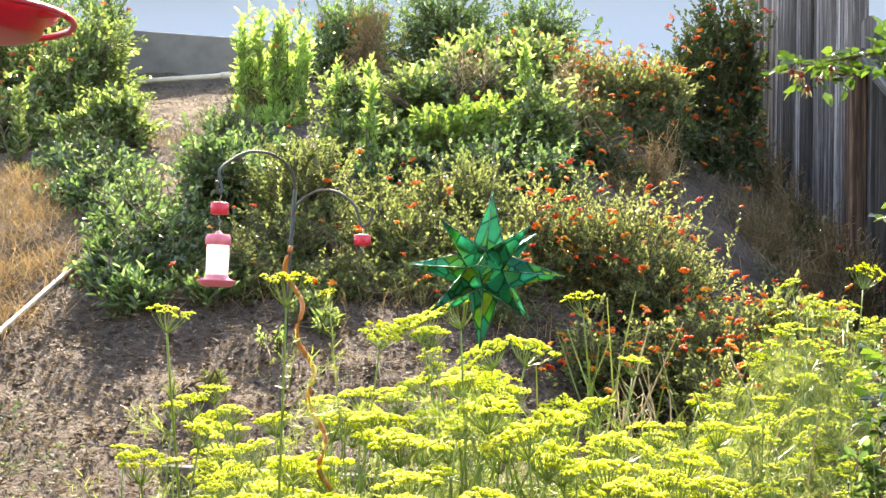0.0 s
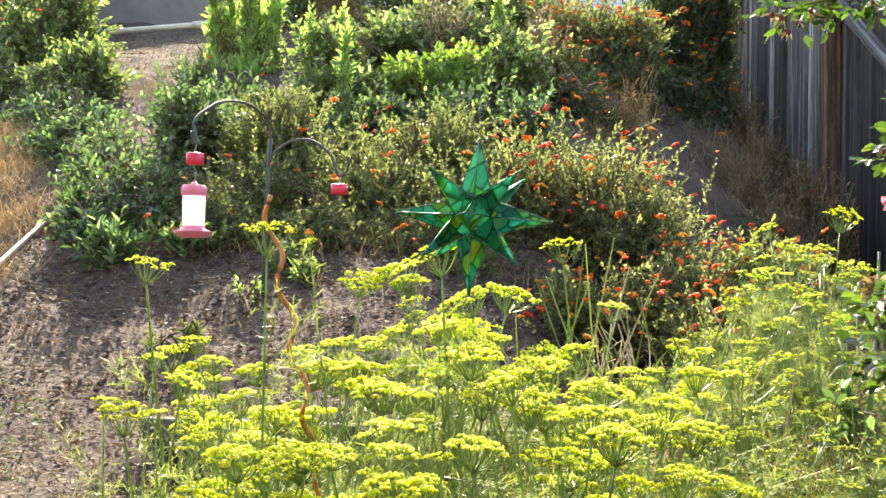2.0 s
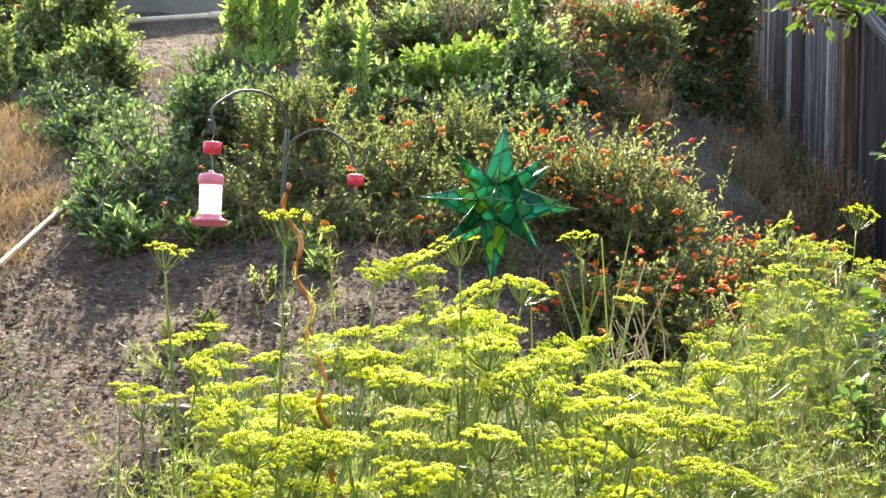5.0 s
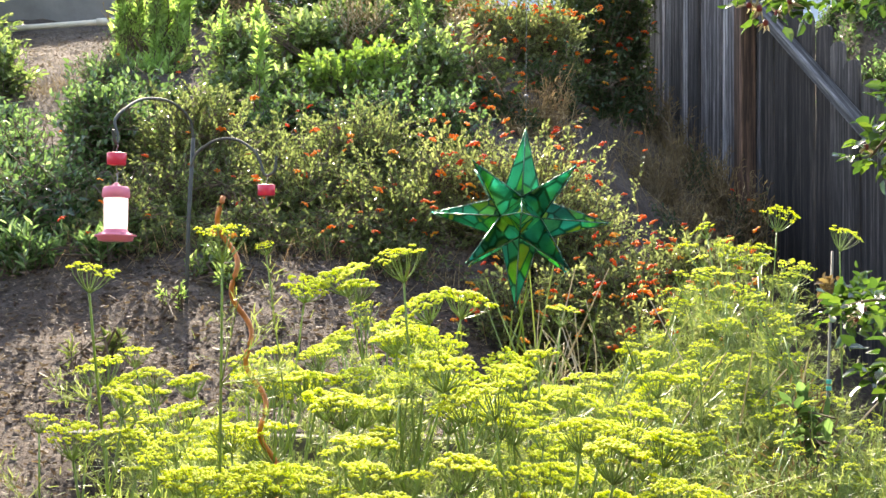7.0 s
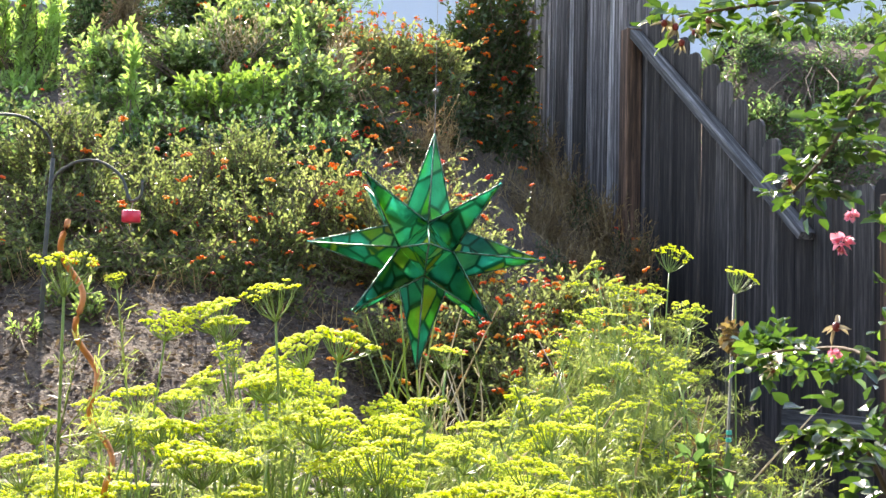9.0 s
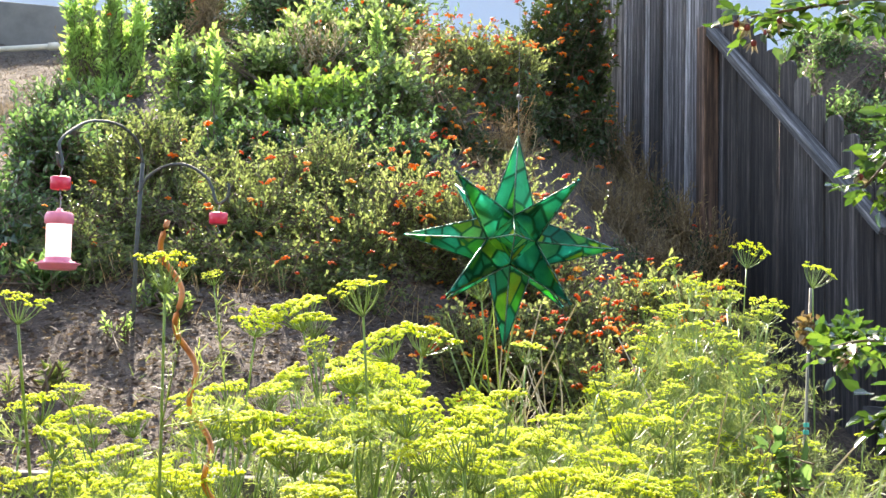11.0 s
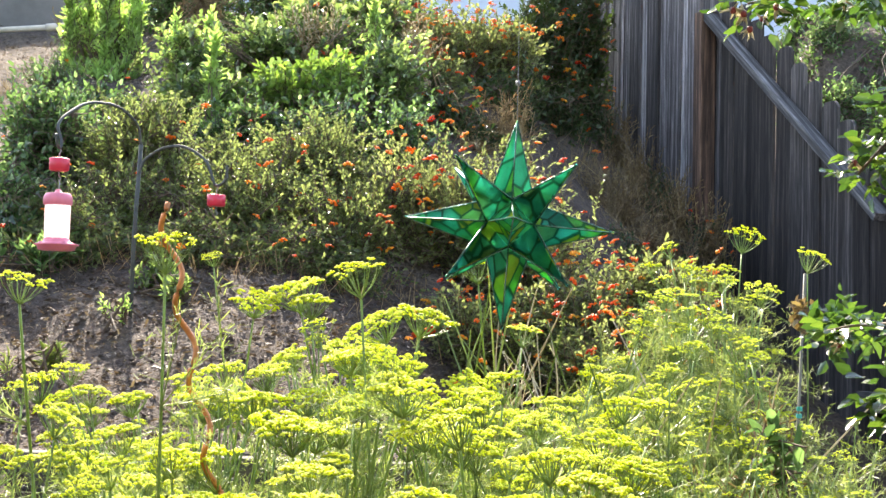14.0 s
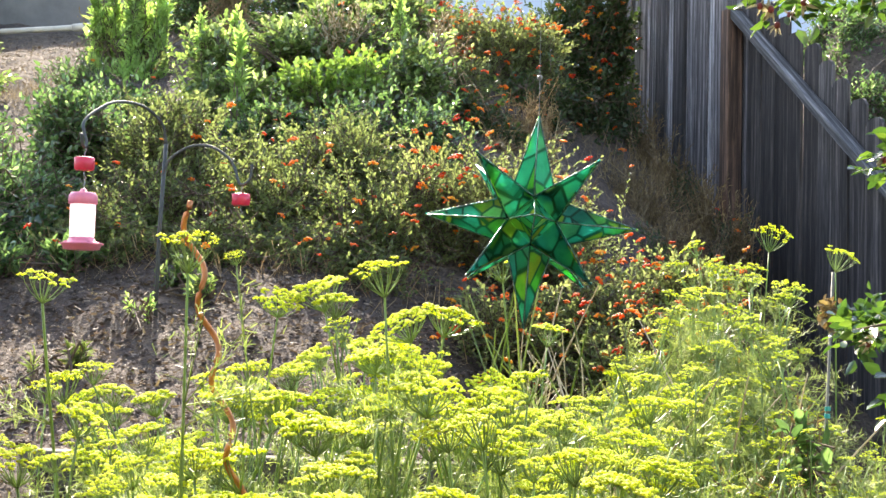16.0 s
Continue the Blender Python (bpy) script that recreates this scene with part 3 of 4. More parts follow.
shrub("glossy_shrub", "glossy green shrub flecked with light on the bank", [(-2.85, 7.0, 2.45, 0.3, 0.25, 0.2), (-2.58, 6.6, 2.28, 0.24, 0.3, 0.24), (-2.15, 6.0, 2.1, 0.2, 0.25, 0.2), (-2.35, 6.35, 2.2, 0.2, 0.2, 0.14)], BLUE, 0.031, 1900, 0.5, 10, 6)
shrub("glossy_shrub", "glossy green shrub behind the bird feeder", [(-1.85, 6.2, 2.35, 0.24, 0.3, 0.26), (-1.9, 5.7, 1.98, 0.27, 0.3, 0.24), (-1.93, 6.5, 2.35, 0.2, 0.25, 0.22), (-1.85, 5.4, 1.8, 0.26, 0.22, 0.18)], BLUE, 0.031, 2300, 0.5, 10, 7)
shrub("small_leaved_shrub", "dense small-leaved dark shrub behind the feeder pole", [(-1.45, 6.1, 2.25, 0.3, 0.3, 0.3), (-1.35, 5.75, 1.98, 0.3, 0.3, 0.24), (-1.62, 5.65, 1.92, 0.25, 0.25, 0.2), (-1.45, 5.38, 1.78, 0.26, 0.2, 0.18)], OLIVE, 0.018, 2900, 0.5, 14, 8, sprig=0.12, flowers=14, flower_size=0.0115)
stalks = random.Random(14)
shrub("tall_weed", "tall light green weed of many upright leafy stalks", [(-2.38 + stalks.uniform(-0.2, 0.2), 8.35 + stalks.uniform(-0.2, 0.2), 3.12 + stalks.uniform(0, 0.22), 0.045, 0.045, 0.4) for _ in range(13)] + [(-2.35, 8.2, 2.9, 0.2, 0.18, 0.16)], LIGHT, 0.05, 440, 0.3, 12, 9, sprig=0.15, rise=2.0, flowers=12)
shrub("broadleaf_shrub", "bright green leafy shrub in the middle of the bank", [(-1.62, 7.5, 2.88, 0.22, 0.25, 0.2), (-1.48, 7.2, 2.62, 0.27, 0.25, 0.2), (-1.36, 7.7, 3.0, 0.2, 0.22, 0.18)], BROAD, 0.044, 900, 0.5, 11, 10, shape=LOBED, faces=LOBED_F)
shrub("broadleaf_shrub", "broad bright green shrub with sunlit leaf tips", [(-1.08, 7.9, 3.0, 0.32, 0.3, 0.26), (-1.2, 8.2, 3.25, 0.26, 0.25, 0.22), (-0.87, 8.2, 3.24, 0.24, 0.25, 0.24), (-0.66, 7.5, 2.8, 0.2, 0.25, 0.26)], BROAD, 0.044, 1300, 0.5, 11, 11, flowers=14, shape=LOBED, faces=LOBED_F)
shrub("broadleaf_shrub", "fresh yellow-green shrub with lobed leaves lit by sun", [(-1.08, 7.15, 2.72, 0.2, 0.2, 0.14), (-0.88, 7.2, 2.78, 0.16, 0.18, 0.13), (-1.25, 7.3, 2.72, 0.14, 0.15, 0.12)], FRESH, 0.045, 300, 0.55, 10, 95, rise=0.9, shape=LOBED, faces=LOBED_F)
shrub("glossy_shrub", "dark green shrub with small shiny leaves under the bright one", [(-1.2, 6.75, 2.4, 0.24, 0.22, 0.2), (-0.85, 6.75, 2.42, 0.26, 0.22, 0.2), (-0.55, 6.8, 2.42, 0.2, 0.22, 0.2)], BLUE, 0.026, 1500, 0.5, 11, 96, sprig=0.14)
shrub("tall_weed", "pale green leafy shoots standing above the shrub", [(-1.0 + stalks.uniform(-0.35, 0.35), 7.9 + stalks.uniform(-0.4, 0.3), 3.2 + stalks.uniform(-0.15, 0.2), 0.03, 0.03, 0.16) for _ in range(5)] + [(-1.55 + stalks.uniform(-0.2, 0.2), 7.4, 3.05, 0.03, 0.03, 0.14) for _ in range(2)], LIGHT, 0.038, 120, 0.34, 12, 51, sprig=0.2, rise=2.0)
shrub("small_leaved_shrub", "olive green small-leaved shrub with scattered orange flowers", [(-0.98, 5.85, 2.02, 0.3, 0.3, 0.27), (-0.65, 5.75, 1.95, 0.3, 0.3, 0.24), (-0.8, 6.25, 2.25, 0.32, 0.3, 0.22), (-1.15, 6.3, 2.2, 0.25, 0.25, 0.2), (-1.05, 5.4, 1.76, 0.24, 0.2, 0.17), (-0.65, 5.42, 1.74, 0.26, 0.2, 0.18)], OLIVE, 0.018, 4000, 0.5, 14, 12, sprig=0.12, flowers=46, flower_size=0.012)
shrub("lantana_bush", "wide lantana bush covered with orange-red flower clusters", [(-0.15, 6.1, 2.0, 0.36, 0.4, 0.33), (-0.42, 6.0, 2.0, 0.28, 0.35, 0.33), (0.03, 5.9, 1.85, 0.28, 0.3, 0.28)], SMALL, 0.018, 3400, 0.45, 14, 13, sprig=0.14, flowers=90, flower_size=0.0135)
shrub("lantana_bush", "low lantana bush with red and orange flowers", [(0.2, 5.45, 1.66, 0.3, 0.3, 0.2), (-0.1, 5.3, 1.6, 0.24, 0.25, 0.18), (0.45, 5.6, 1.74, 0.24, 0.25, 0.2), (0.3, 5.1, 1.56, 0.26, 0.22, 0.15)], SMALL, 0.019, 1900, 0.5, 13, 14, sprig=0.12, flowers=150, flower_size=0.0131)
shrub("lantana_bush", "tall lantana bush with orange flowers at the head of the bank", [(-0.45, 8.9, 3.15, 0.42, 0.35, 0.32), (-0.75, 9.0, 3.25, 0.28, 0.3, 0.3), (-0.2, 9.0, 3.2, 0.28, 0.3, 0.26), (-0.6, 8.3, 2.9, 0.3, 0.25, 0.2)], SMALL, 0.028, 3000, 0.5, 10, 15, sprig=0.16, flowers=128, flower_size=0.0148)
# shade beside the fence is painted into this bush's leaf colour
shrub("shaded_lantana_bush", "lantana bush with leaves coloured dark for shade and orange flowers beside the fence", [(-0.03, 9.6, 3.35, 0.3, 0.3, 0.45), (0.12, 9.8, 3.6, 0.24, 0.25, 0.5), (0.16, 9.6, 3.0, 0.22, 0.22, 0.35), (-0.25, 9.6, 3.1, 0.32, 0.3, 0.3), (0.1, 9.2, 2.85, 0.24, 0.28, 0.24), (0.3, 10.0, 3.5, 0.2, 0.2, 0.6), (0.3, 9.7, 3.0, 0.16, 0.2, 0.35)], SHADED_LEAF, 0.036, 2700, 0.5, 10, 16, flowers=108, flower_size=0.0164)
shrub("glossy_shrub", "row of green shrubs along the top of the bank", [(-2.25, 9.5, 3.65, 0.4, 0.35, 0.4), (-1.6, 9.5, 3.7, 0.45, 0.35, 0.42), (-1.0, 9.5, 3.65, 0.4, 0.35, 0.38)], BLUE, 0.037, 2300, 0.41, 10, 17, flowers=27)
shrub("dry_brush", "dry brown twiggy brush below the flowers", [(-0.16, 7.9, 2.62, 0.2, 0.2, 0.2), (-0.3, 7.6, 2.45, 0.16, 0.2, 0.14), (-0.66, 8.3, 3.1, 0.2, 0.15, 0.22), (-0.8, 8.4, 3.25, 0.2, 0.2, 0.22)], STRAW, 0.03, 560, 0.1, 8, 18, sprig=0.24, rise=1.0, twig_mat=STRAW)
shrub("dry_brush", "dry grey-brown brush along the foot of the fence", [(0.45, 8.3, 2.3, 0.26, 0.25, 0.34), (0.65, 7.9, 2.0, 0.25, 0.25, 0.3)], TWIG, 0.028, 420, 0.14, 9, 19, sprig=0.22, rise=1.2, twig_mat=TWIG)
shrub("tall_weed", "slender green weed stalk rising above the shrubs", [(-1.405, 6.95, 2.68, 0.035, 0.03, 0.32)], LIGHT, 0.055, 44, 0.32, 10, 20, sprig=0.16, rise=2.5)
shrub("tall_weed", "short pale green weed stalk among the shrubs", [(-1.21, 6.7, 2.4, 0.03, 0.03, 0.14)], LIGHT, 0.05, 30, 0.34, 10, 21, sprig=0.1, rise=2.5)
shrub("small_weed", "small green weed on the bare soil", [(-1.1, 5.1, 1.77, 0.08, 0.06, 0.07), (-1.0, 5.0, 1.74, 0.06, 0.06, 0.05)], BROAD, 0.03, 60, 0.3, 8, 22, sprig=0.08, rise=1.2)
shrub("small_weed", "upright pale green weed seedling on the bare soil", [(-1.1, 4.78, 1.7, 0.02, 0.02, 0.05), (-1.16, 4.8, 1.68, 0.02, 0.02, 0.03)], LIGHT, 0.02, 9, 0.3, 7, 97, sprig=0.06, rise=2.0)
shrub("small_weed", "feathery green weed on the bare soil", [(-1.2, 4.5, 1.56, 0.04, 0.04, 0.04), (-1.28, 4.42, 1.53, 0.03, 0.03, 0.03)], FEATHER, 0.035, 16, 0.05, 9, 98, sprig=0.08, rise=1.2)
shrub("small_weed", "patch of weeds among dry grass at the shrub's foot", [(-2.0, 5.45, 1.98, 0.08, 0.1, 0.12), (-1.72, 5.1, 1.82, 0.12, 0.1, 0.12), (-1.85, 5.25, 1.86, 0.09, 0.1, 0.1), (-1.5, 5.2, 1.85, 0.1, 0.1, 0.07)], BLUE, 0.04, 330, 0.26, 9, 23, sprig=0.12, rise=1.2)
shrub("small_weed", "grey-green weed beside the bare path", [(-2.6, 8.6, 3.15, 0.14, 0.15, 0.1), (-2.42, 7.7, 2.85, 0.16, 0.2, 0.14)], BLUE, 0.024, 300, 0.26, 9, 24, sprig=0.12, rise=1.2)
shrub("hillside_shrub", "dull green shrubs on the slope beyond the fence", [(2.0, 10.2, 3.5, 0.45, 0.3, 0.14), (2.7, 10.1, 3.45, 0.5, 0.3, 0.18), (1.75, 9.6, 3.2, 0.3, 0.3, 0.2), (3.2, 9.9, 3.4, 0.4, 0.3, 0.2), (2.2, 9.3, 3.1, 0.4, 0.3, 0.15), (1.7, 9.0, 2.95, 0.3, 0.25, 0.2), (2.0, 8.6, 2.75, 0.3, 0.3, 0.25), (1.6, 10.1, 3.45, 0.25, 0.2, 0.12)], BLUE, 0.032, 2300, 0.4, 9, 25, sprig=0.2)
shrub("dry_brush", "pale dry seed stalks standing out of the green shrub", [(-1.1, 7.75, 3.15, 0.22, 0.2, 0.16), (-0.72, 8.3, 3.2, 0.22, 0.2, 0.22), (-0.62, 7.9, 3.0, 0.16, 0.2, 0.2)], DEAD, 0.024, 300, 0.28, 8, 61, sprig=0.28, rise=1.6, twig_mat=STRAW)
shrub("dry_brush", "brown dead twigs at the top of the bank", [(-1.95, 8.9, 3.6, 0.22, 0.2, 0.28), (-2.75, 9.1, 3.45, 0.25, 0.15, 0.1)], TWIG, 0.022, 260, 0.25, 9, 62, sprig=0.22, rise=1.2, twig_mat=TWIG)
shrub("tall_weed", "tall narrow-leaved green weed beside the dry grass", [(-3.35, 7.2, 2.75, 0.03, 0.03, 0.28)], BROAD, 0.05, 22, 0.25, 10, 63, sprig=0.14, rise=2.4)
# shaded hollow, made with darkened leaves
shrub("shaded_lantana_bush", "lantana bush coloured dark as a shaded hollow, with a few orange flowers", [(-0.42, 7.75, 2.55, 0.26, 0.22, 0.24), (-0.15, 8.6, 2.85, 0.24, 0.2, 0.22)], SHADED_LEAF, 0.028, 800, 0.5, 10, 71, sprig=0.14, flowers=34, flower_size=0.013)
shrub("dry_brush", "dry straw-coloured stalks between the flowering shrubs", [(0.0, 7.3, 2.25, 0.16, 0.2, 0.16), (-0.1, 8.5, 2.8, 0.16, 0.2, 0.16)], STRAW, 0.026, 150, 0.14, 9, 72, sprig=0.22, rise=1.4, twig_mat=TWIG)
shrub("glossy_shrub", "low leafy shrub under the tall weed stalks", [(-2.05, 7.2, 2.6, 0.24, 0.25, 0.14)], BLUE, 0.034, 330, 0.42, 10, 91)


shrub("dry_brush", "grey-brown weeds and dry stems against the fence", [(0.5, 9.4, 2.75, 0.13, 0.2, 0.32), (0.62, 9.0, 2.5, 0.16, 0.2, 0.33), (0.78, 8.6, 2.3, 0.14, 0.2, 0.3), (0.92, 8.2, 2.1, 0.14, 0.2, 0.28)], TWIG, 0.03, 650, 0.12, 9, 93, sprig=0.24, rise=1.8, twig_mat=TWIG)
# weeds that deepen the fence's shade by their dark leaf colour
shrub("shaded_weed", "green weeds coloured dark for the shade along the fence", [(0.42, 9.5, 2.8, 0.12, 0.2, 0.34), (0.7, 8.9, 2.4, 0.14, 0.2, 0.22), (0.9, 8.3, 2.05, 0.14, 0.2, 0.22), (0.6, 7.6, 1.75, 0.25, 0.3, 0.14)], SHADED_LEAF, 0.03, 600, 0.3, 9, 94, sprig=0.2, rise=1.6, flowers=14, flower_size=0.013)


# ---- fennel ----
def umbel_mesh(seed, rays, reach, tall, florets):
    """Curved rays spreading like a bowl, each with a flat tuft of yellow florets."""
    rng = np.random.default_rng(seed)
    green, yellow = Cloud(), Cloud()
    k = np.arange(rays)
    rad = reach * np.sqrt((k + 0.4) / rays) * rng.uniform(0.88, 1.08, rays)
    ang = k * 2.39996 + rng.uniform(-0.2, 0.2, rays)
    top = tall * (1.0 - 0.2 * (rad / reach) ** 2) + rng.normal(size=rays) * tall * 0.07
    end = np.stack([rad * np.cos(ang), rad * np.sin(ang), top], 1)
    a = np.zeros((rays, 3))
    b = end * (0.52, 0.52, 0.36)
    c = end * (0.88, 0.88, 0.74)
    for p, q, r, s in ((a, b, 0.0011, 0.0009), (b, c, 0.0009, 0.0007), (c, end, 0.0007, 0.0006)):
        sticks(green, p, q, r, s, 3)
    for n in range(florets):
        f = np.sqrt((n + 0.5) / florets) * 0.0086 * rng.uniform(0.8, 1.15, rays) * reach / 0.045
        t = n * 2.39996 + rng.uniform(0, 6.3, rays)
        at = end + np.stack([f * np.cos(t), f * np.sin(t), 0.0045 - 50 * f * f + rng.uniform(-0.0008, 0.0008, rays)], 1)
        balls(yellow, at, rng.uniform(0.0022, 0.0036, rays), rng)
        if n % 3 == 0:
            sticks(green, end - (0, 0, 0.004), at, 0.0004, 0.0003, 3)
    return two_tone("umbel", [green, yellow], [STEM, YELLOW])


UMBELS = [umbel_mesh(60 + n, r, 0.045, h, 14) for n, (r, h) in enumerate(((24, 0.042), (20, 0.036), (28, 0.045), (18, 0.05)))]
OPEN = [umbel_mesh(80 + n, r, 0.045, h, 7) for n, (r, h) in enumerate(((18, 0.055), (22, 0.05), (16, 0.046)))]
THIN = [umbel_mesh(70 + n, r, 0.04, h, 12) for n, (r, h) in enumerate(((12, 0.04), (14, 0.034), (10, 0.046)))]


def threads(cloud, at, way, length, rng):
    """Feathery leaves: an axis with side axes, each with hair-fine threads."""
    n = len(at)
    way = unit(way)
    end = at + way * length[:, None] + (0, 0, -0.02)
    sticks(cloud, at, end, 0.0011, 0.0006, 3)
    for k in range(9):
        f = 0.15 + 0.85 * (k + rng.uniform(0, 0.8, n)) / 9
        p = at + (end - at) * f[:, None]
        side = unit(way * 0.9 + rng.normal(size=(n, 3)) * 0.8)
        ln = length * 0.42 * (1.15 - f) + 0.012
        for j in range(6):
            g = (j + rng.uniform(0, 1, n)) / 6
            q = p + side * (ln * g)[:, None]
            go = unit(side + rng.normal(size=(n, 3)) * 0.75)
            leaves(cloud, q, go, 0.024 * rng.uniform(0.5, 1.4, n), 0.05, rng, BLADE, BLADE_F)
        leaves(cloud, p, side, ln, 0.018, rng, BLADE, BLADE_F)


def fennel(base_xy, heads, seed, feather=24, thin=False, label="tall flowering fennel with flat yellow flower heads", group="fennel plants"):
    """heads: (x, y, z of the top, radius) of every flower head of the plant."""
    rng = np.random.default_rng(seed)
    bx, by = base_xy
    base = np.array([bx, by, float(lie(bx, by)) - 0.01])
    root = empty("fennel_plant", base, label, "plant", group)
    nodes_at, nodes_way = [], []
    for x, y, z, r, *open_ in heads:
        kinds = OPEN if open_ else (THIN if thin else UMBELS)
        me = kinds[int(rng.integers(len(kinds)))]
        size = r / (0.04 if thin else 0.045)
        lean = unit((np.array([x, y, z]) - base) * (1, 1, 0.8) + rng.normal(size=3) * 0.05)
        turn = Vector(lean).to_track_quat("Z", "Y").to_matrix().to_4x4().lerp(Matrix.Identity(4), 0.45) @ pose(0, 0, 0, rng.normal() * 9, rng.normal() * 9, rng.uniform(0, 360))
        top = np.array([x, y, z]) - np.array(turn.to_3x3() @ Vector((0, 0, 0.042 * size)))
        foot = base + np.r_[rng.normal(size=2) * (0.15 if thin else 0.05), 0]
        mid = foot * 0.45 + top * 0.55 + np.r_[(foot - top)[:2] * 0.22, 0] + np.r_[rng.normal(size=2) * 0.012, 0]
        low = foot * 0.8 + mid * 0.2
        line = smooth_line([foot, low, mid, top], 6)
        part("stem", tube([p - Vector(base) for p in line], 0.0042 * min(1.0, size + 0.2), 6, 0.45), STEM, root, smooth=True)
        ob = new("umbel", me)
        ob.parent = root
        ob.matrix_basis = Matrix.Translation(Vector(top - base)) @ turn @ Matrix.Diagonal((size, size, size, 1))
        for p in line[6:-2:2]:
            nodes_at.append(np.array(p))
            nodes_way.append(unit(np.r_[rng.normal(size=2), 0.55]))
    if feather and nodes_at:
        at, way = np.array(nodes_at), np.array(nodes_way)
        rep = rng.integers(0, len(at), feather * max(2, len(heads) // 2))
        c = Cloud()
        threads(c, at[rep], unit(way[rep] + rng.normal(size=(len(rep), 3)) * 0.6), rng.uniform(0.06, 0.17, len(rep)), rng)
        tagged(link("foliage", c.mesh("foliage", base), FEATHER, root, "feathery thread-fine green foliage"), kind="stuff")
    return root


def fennel_bed():
    rng = np.random.default_rng(9)
    named = [(-0.565, 2.657, 1.708, 0.036, 1), (-0.372, 2.62, 1.755, 0.04, 1), (-0.33, 2.7, 1.745, 0.016, 1), (-0.161, 2.883, 1.733, 0.041, 1), (-0.42, 3.42, 1.705, 0.05),
             (-0.36, 3.44, 1.725, 0.056), (-0.32, 3.4, 1.70, 0.04), (-0.29, 3.3, 1.655, 0.034, 1), (-0.168, 3.18, 1.668, 0.05), (-0.096, 3.326, 1.685, 0.056),
             (-0.106, 2.987, 1.602, 0.042, 1), (-0.025, 3.523, 1.775, 0.04, 1), (0.06, 3.9, 1.65, 0.04), (-0.68, 2.95, 1.55, 0.028, 1), (-0.62, 3.0, 1.58, 0.03, 1), (-0.72, 2.85, 1.48, 0.026, 1)]
    bases = [(-0.62, 2.75), (-0.42, 2.55), (-0.45, 3.1), (-0.18, 2.7), (-0.2, 3.25), (0.05, 2.6), (0.05, 3.2), (-0.3, 3.65), (0.0, 3.75), (0.25, 2.9), (0.3, 3.5), (-0.55, 3.55)]
    heads = [[] for _ in bases]
    spread = []
    tries = 0
    while len(spread) < 235 and tries < 6000:
        tries += 1
        y = rng.uniform(2.3, 3.95)
        x = rng.uniform(-0.5 - 0.3 * float(smoothstep(2.4, 3.3, y)), 0.36)
        left = smoothstep(-0.85, -0.5, x)
        z = 1.40 + 0.085 * smoothstep(2.3, 3.2, y) + 0.05 * left + rng.uniform(-0.13, 0.06) - 0.06 * smoothstep(0.05, 0.3, x) + 0.05 * math.sin(9 * x + 3 * y)
        p = (x, y, float(z), float(rng.choice([0.024, 0.032, 0.038, 0.044, 0.048])))
        if all((p[0] - q[0]) ** 2 + (p[1] - q[1]) ** 2 + (p[2] - q[2]) ** 2 > 0.046 ** 2 for q in spread):
            spread.append(p)
    for p in named + spread:
        k = min(range(len(bases)), key=lambda n: (bases[n][0] - p[0]) ** 2 + (bases[n][1] - p[1]) ** 2)
        heads[k].append(p)
    for n, (b, h) in enumerate(zip(bases, heads)):
        fennel(b, h, 100 + n, 40)
    # the taller, thinner clump towards the fence
    named = [(0.675, 5.0, 1.93, 0.05, 1), (0.80, 4.63, 1.855, 0.042, 1), (0.68, 4.7, 1.775, 0.05, 1), (0.44, 5.0, 1.9, 0.04), (0.5, 4.95, 1.86, 0.036), (0.4, 4.95, 1.85, 0.035), (0.62, 4.95, 1.84, 0.034), (0.56, 4.9, 1.83, 0.045)]
    bases = [(0.35, 4.45), (0.55, 4.75), (0.72, 4.5), (0.5, 4.15), (0.25, 4.1), (0.68, 3.95)]
    heads = [[] for _ in bases]
    more = []
    for _ in range(190):
        x, y = rng.uniform(0.05, 0.72), rng.uniform(3.9, 5.1)
        crest = 1.42 + 0.42 * smoothstep(0.05, 0.5, x) * smoothstep(3.8, 4.9, y) - 0.1 * smoothstep(0.6, 0.8, x)
        more.append((x, y, float(crest - abs(rng.normal()) * 0.12), float(rng.uniform(0.026, 0.042))))
    for p in named + more:
        k = min(range(len(bases)), key=lambda n: (bases[n][0] - p[0]) ** 2 + (bases[n][1] - p[1]) ** 2)
        heads[k].append(p)
    for n, (b, h) in enumerate(zip(bases, heads)):
        fennel(b, h, 200 + n, 44, True, "tall fennel clump with thin yellow heads and feathery leaves")
    # young feathery fennel in front of it, with few heads
    for n, (x, y) in enumerate(((0.36, 3.3), (0.46, 3.55), (0.55, 3.45), (0.4, 3.8), (0.62, 3.7), (0.74, 3.9), (0.78, 4.25), (0.68, 3.5))):
        h = [(x + rng.normal() * 0.08, y + rng.normal() * 0.08, 1.42 + rng.uniform(-0.22, 0.06), 0.018) for _ in range(9)]
        fennel((x, y), h, 300 + n, 46, True, "young feathery green fennel with few flower heads")


fennel_bed()


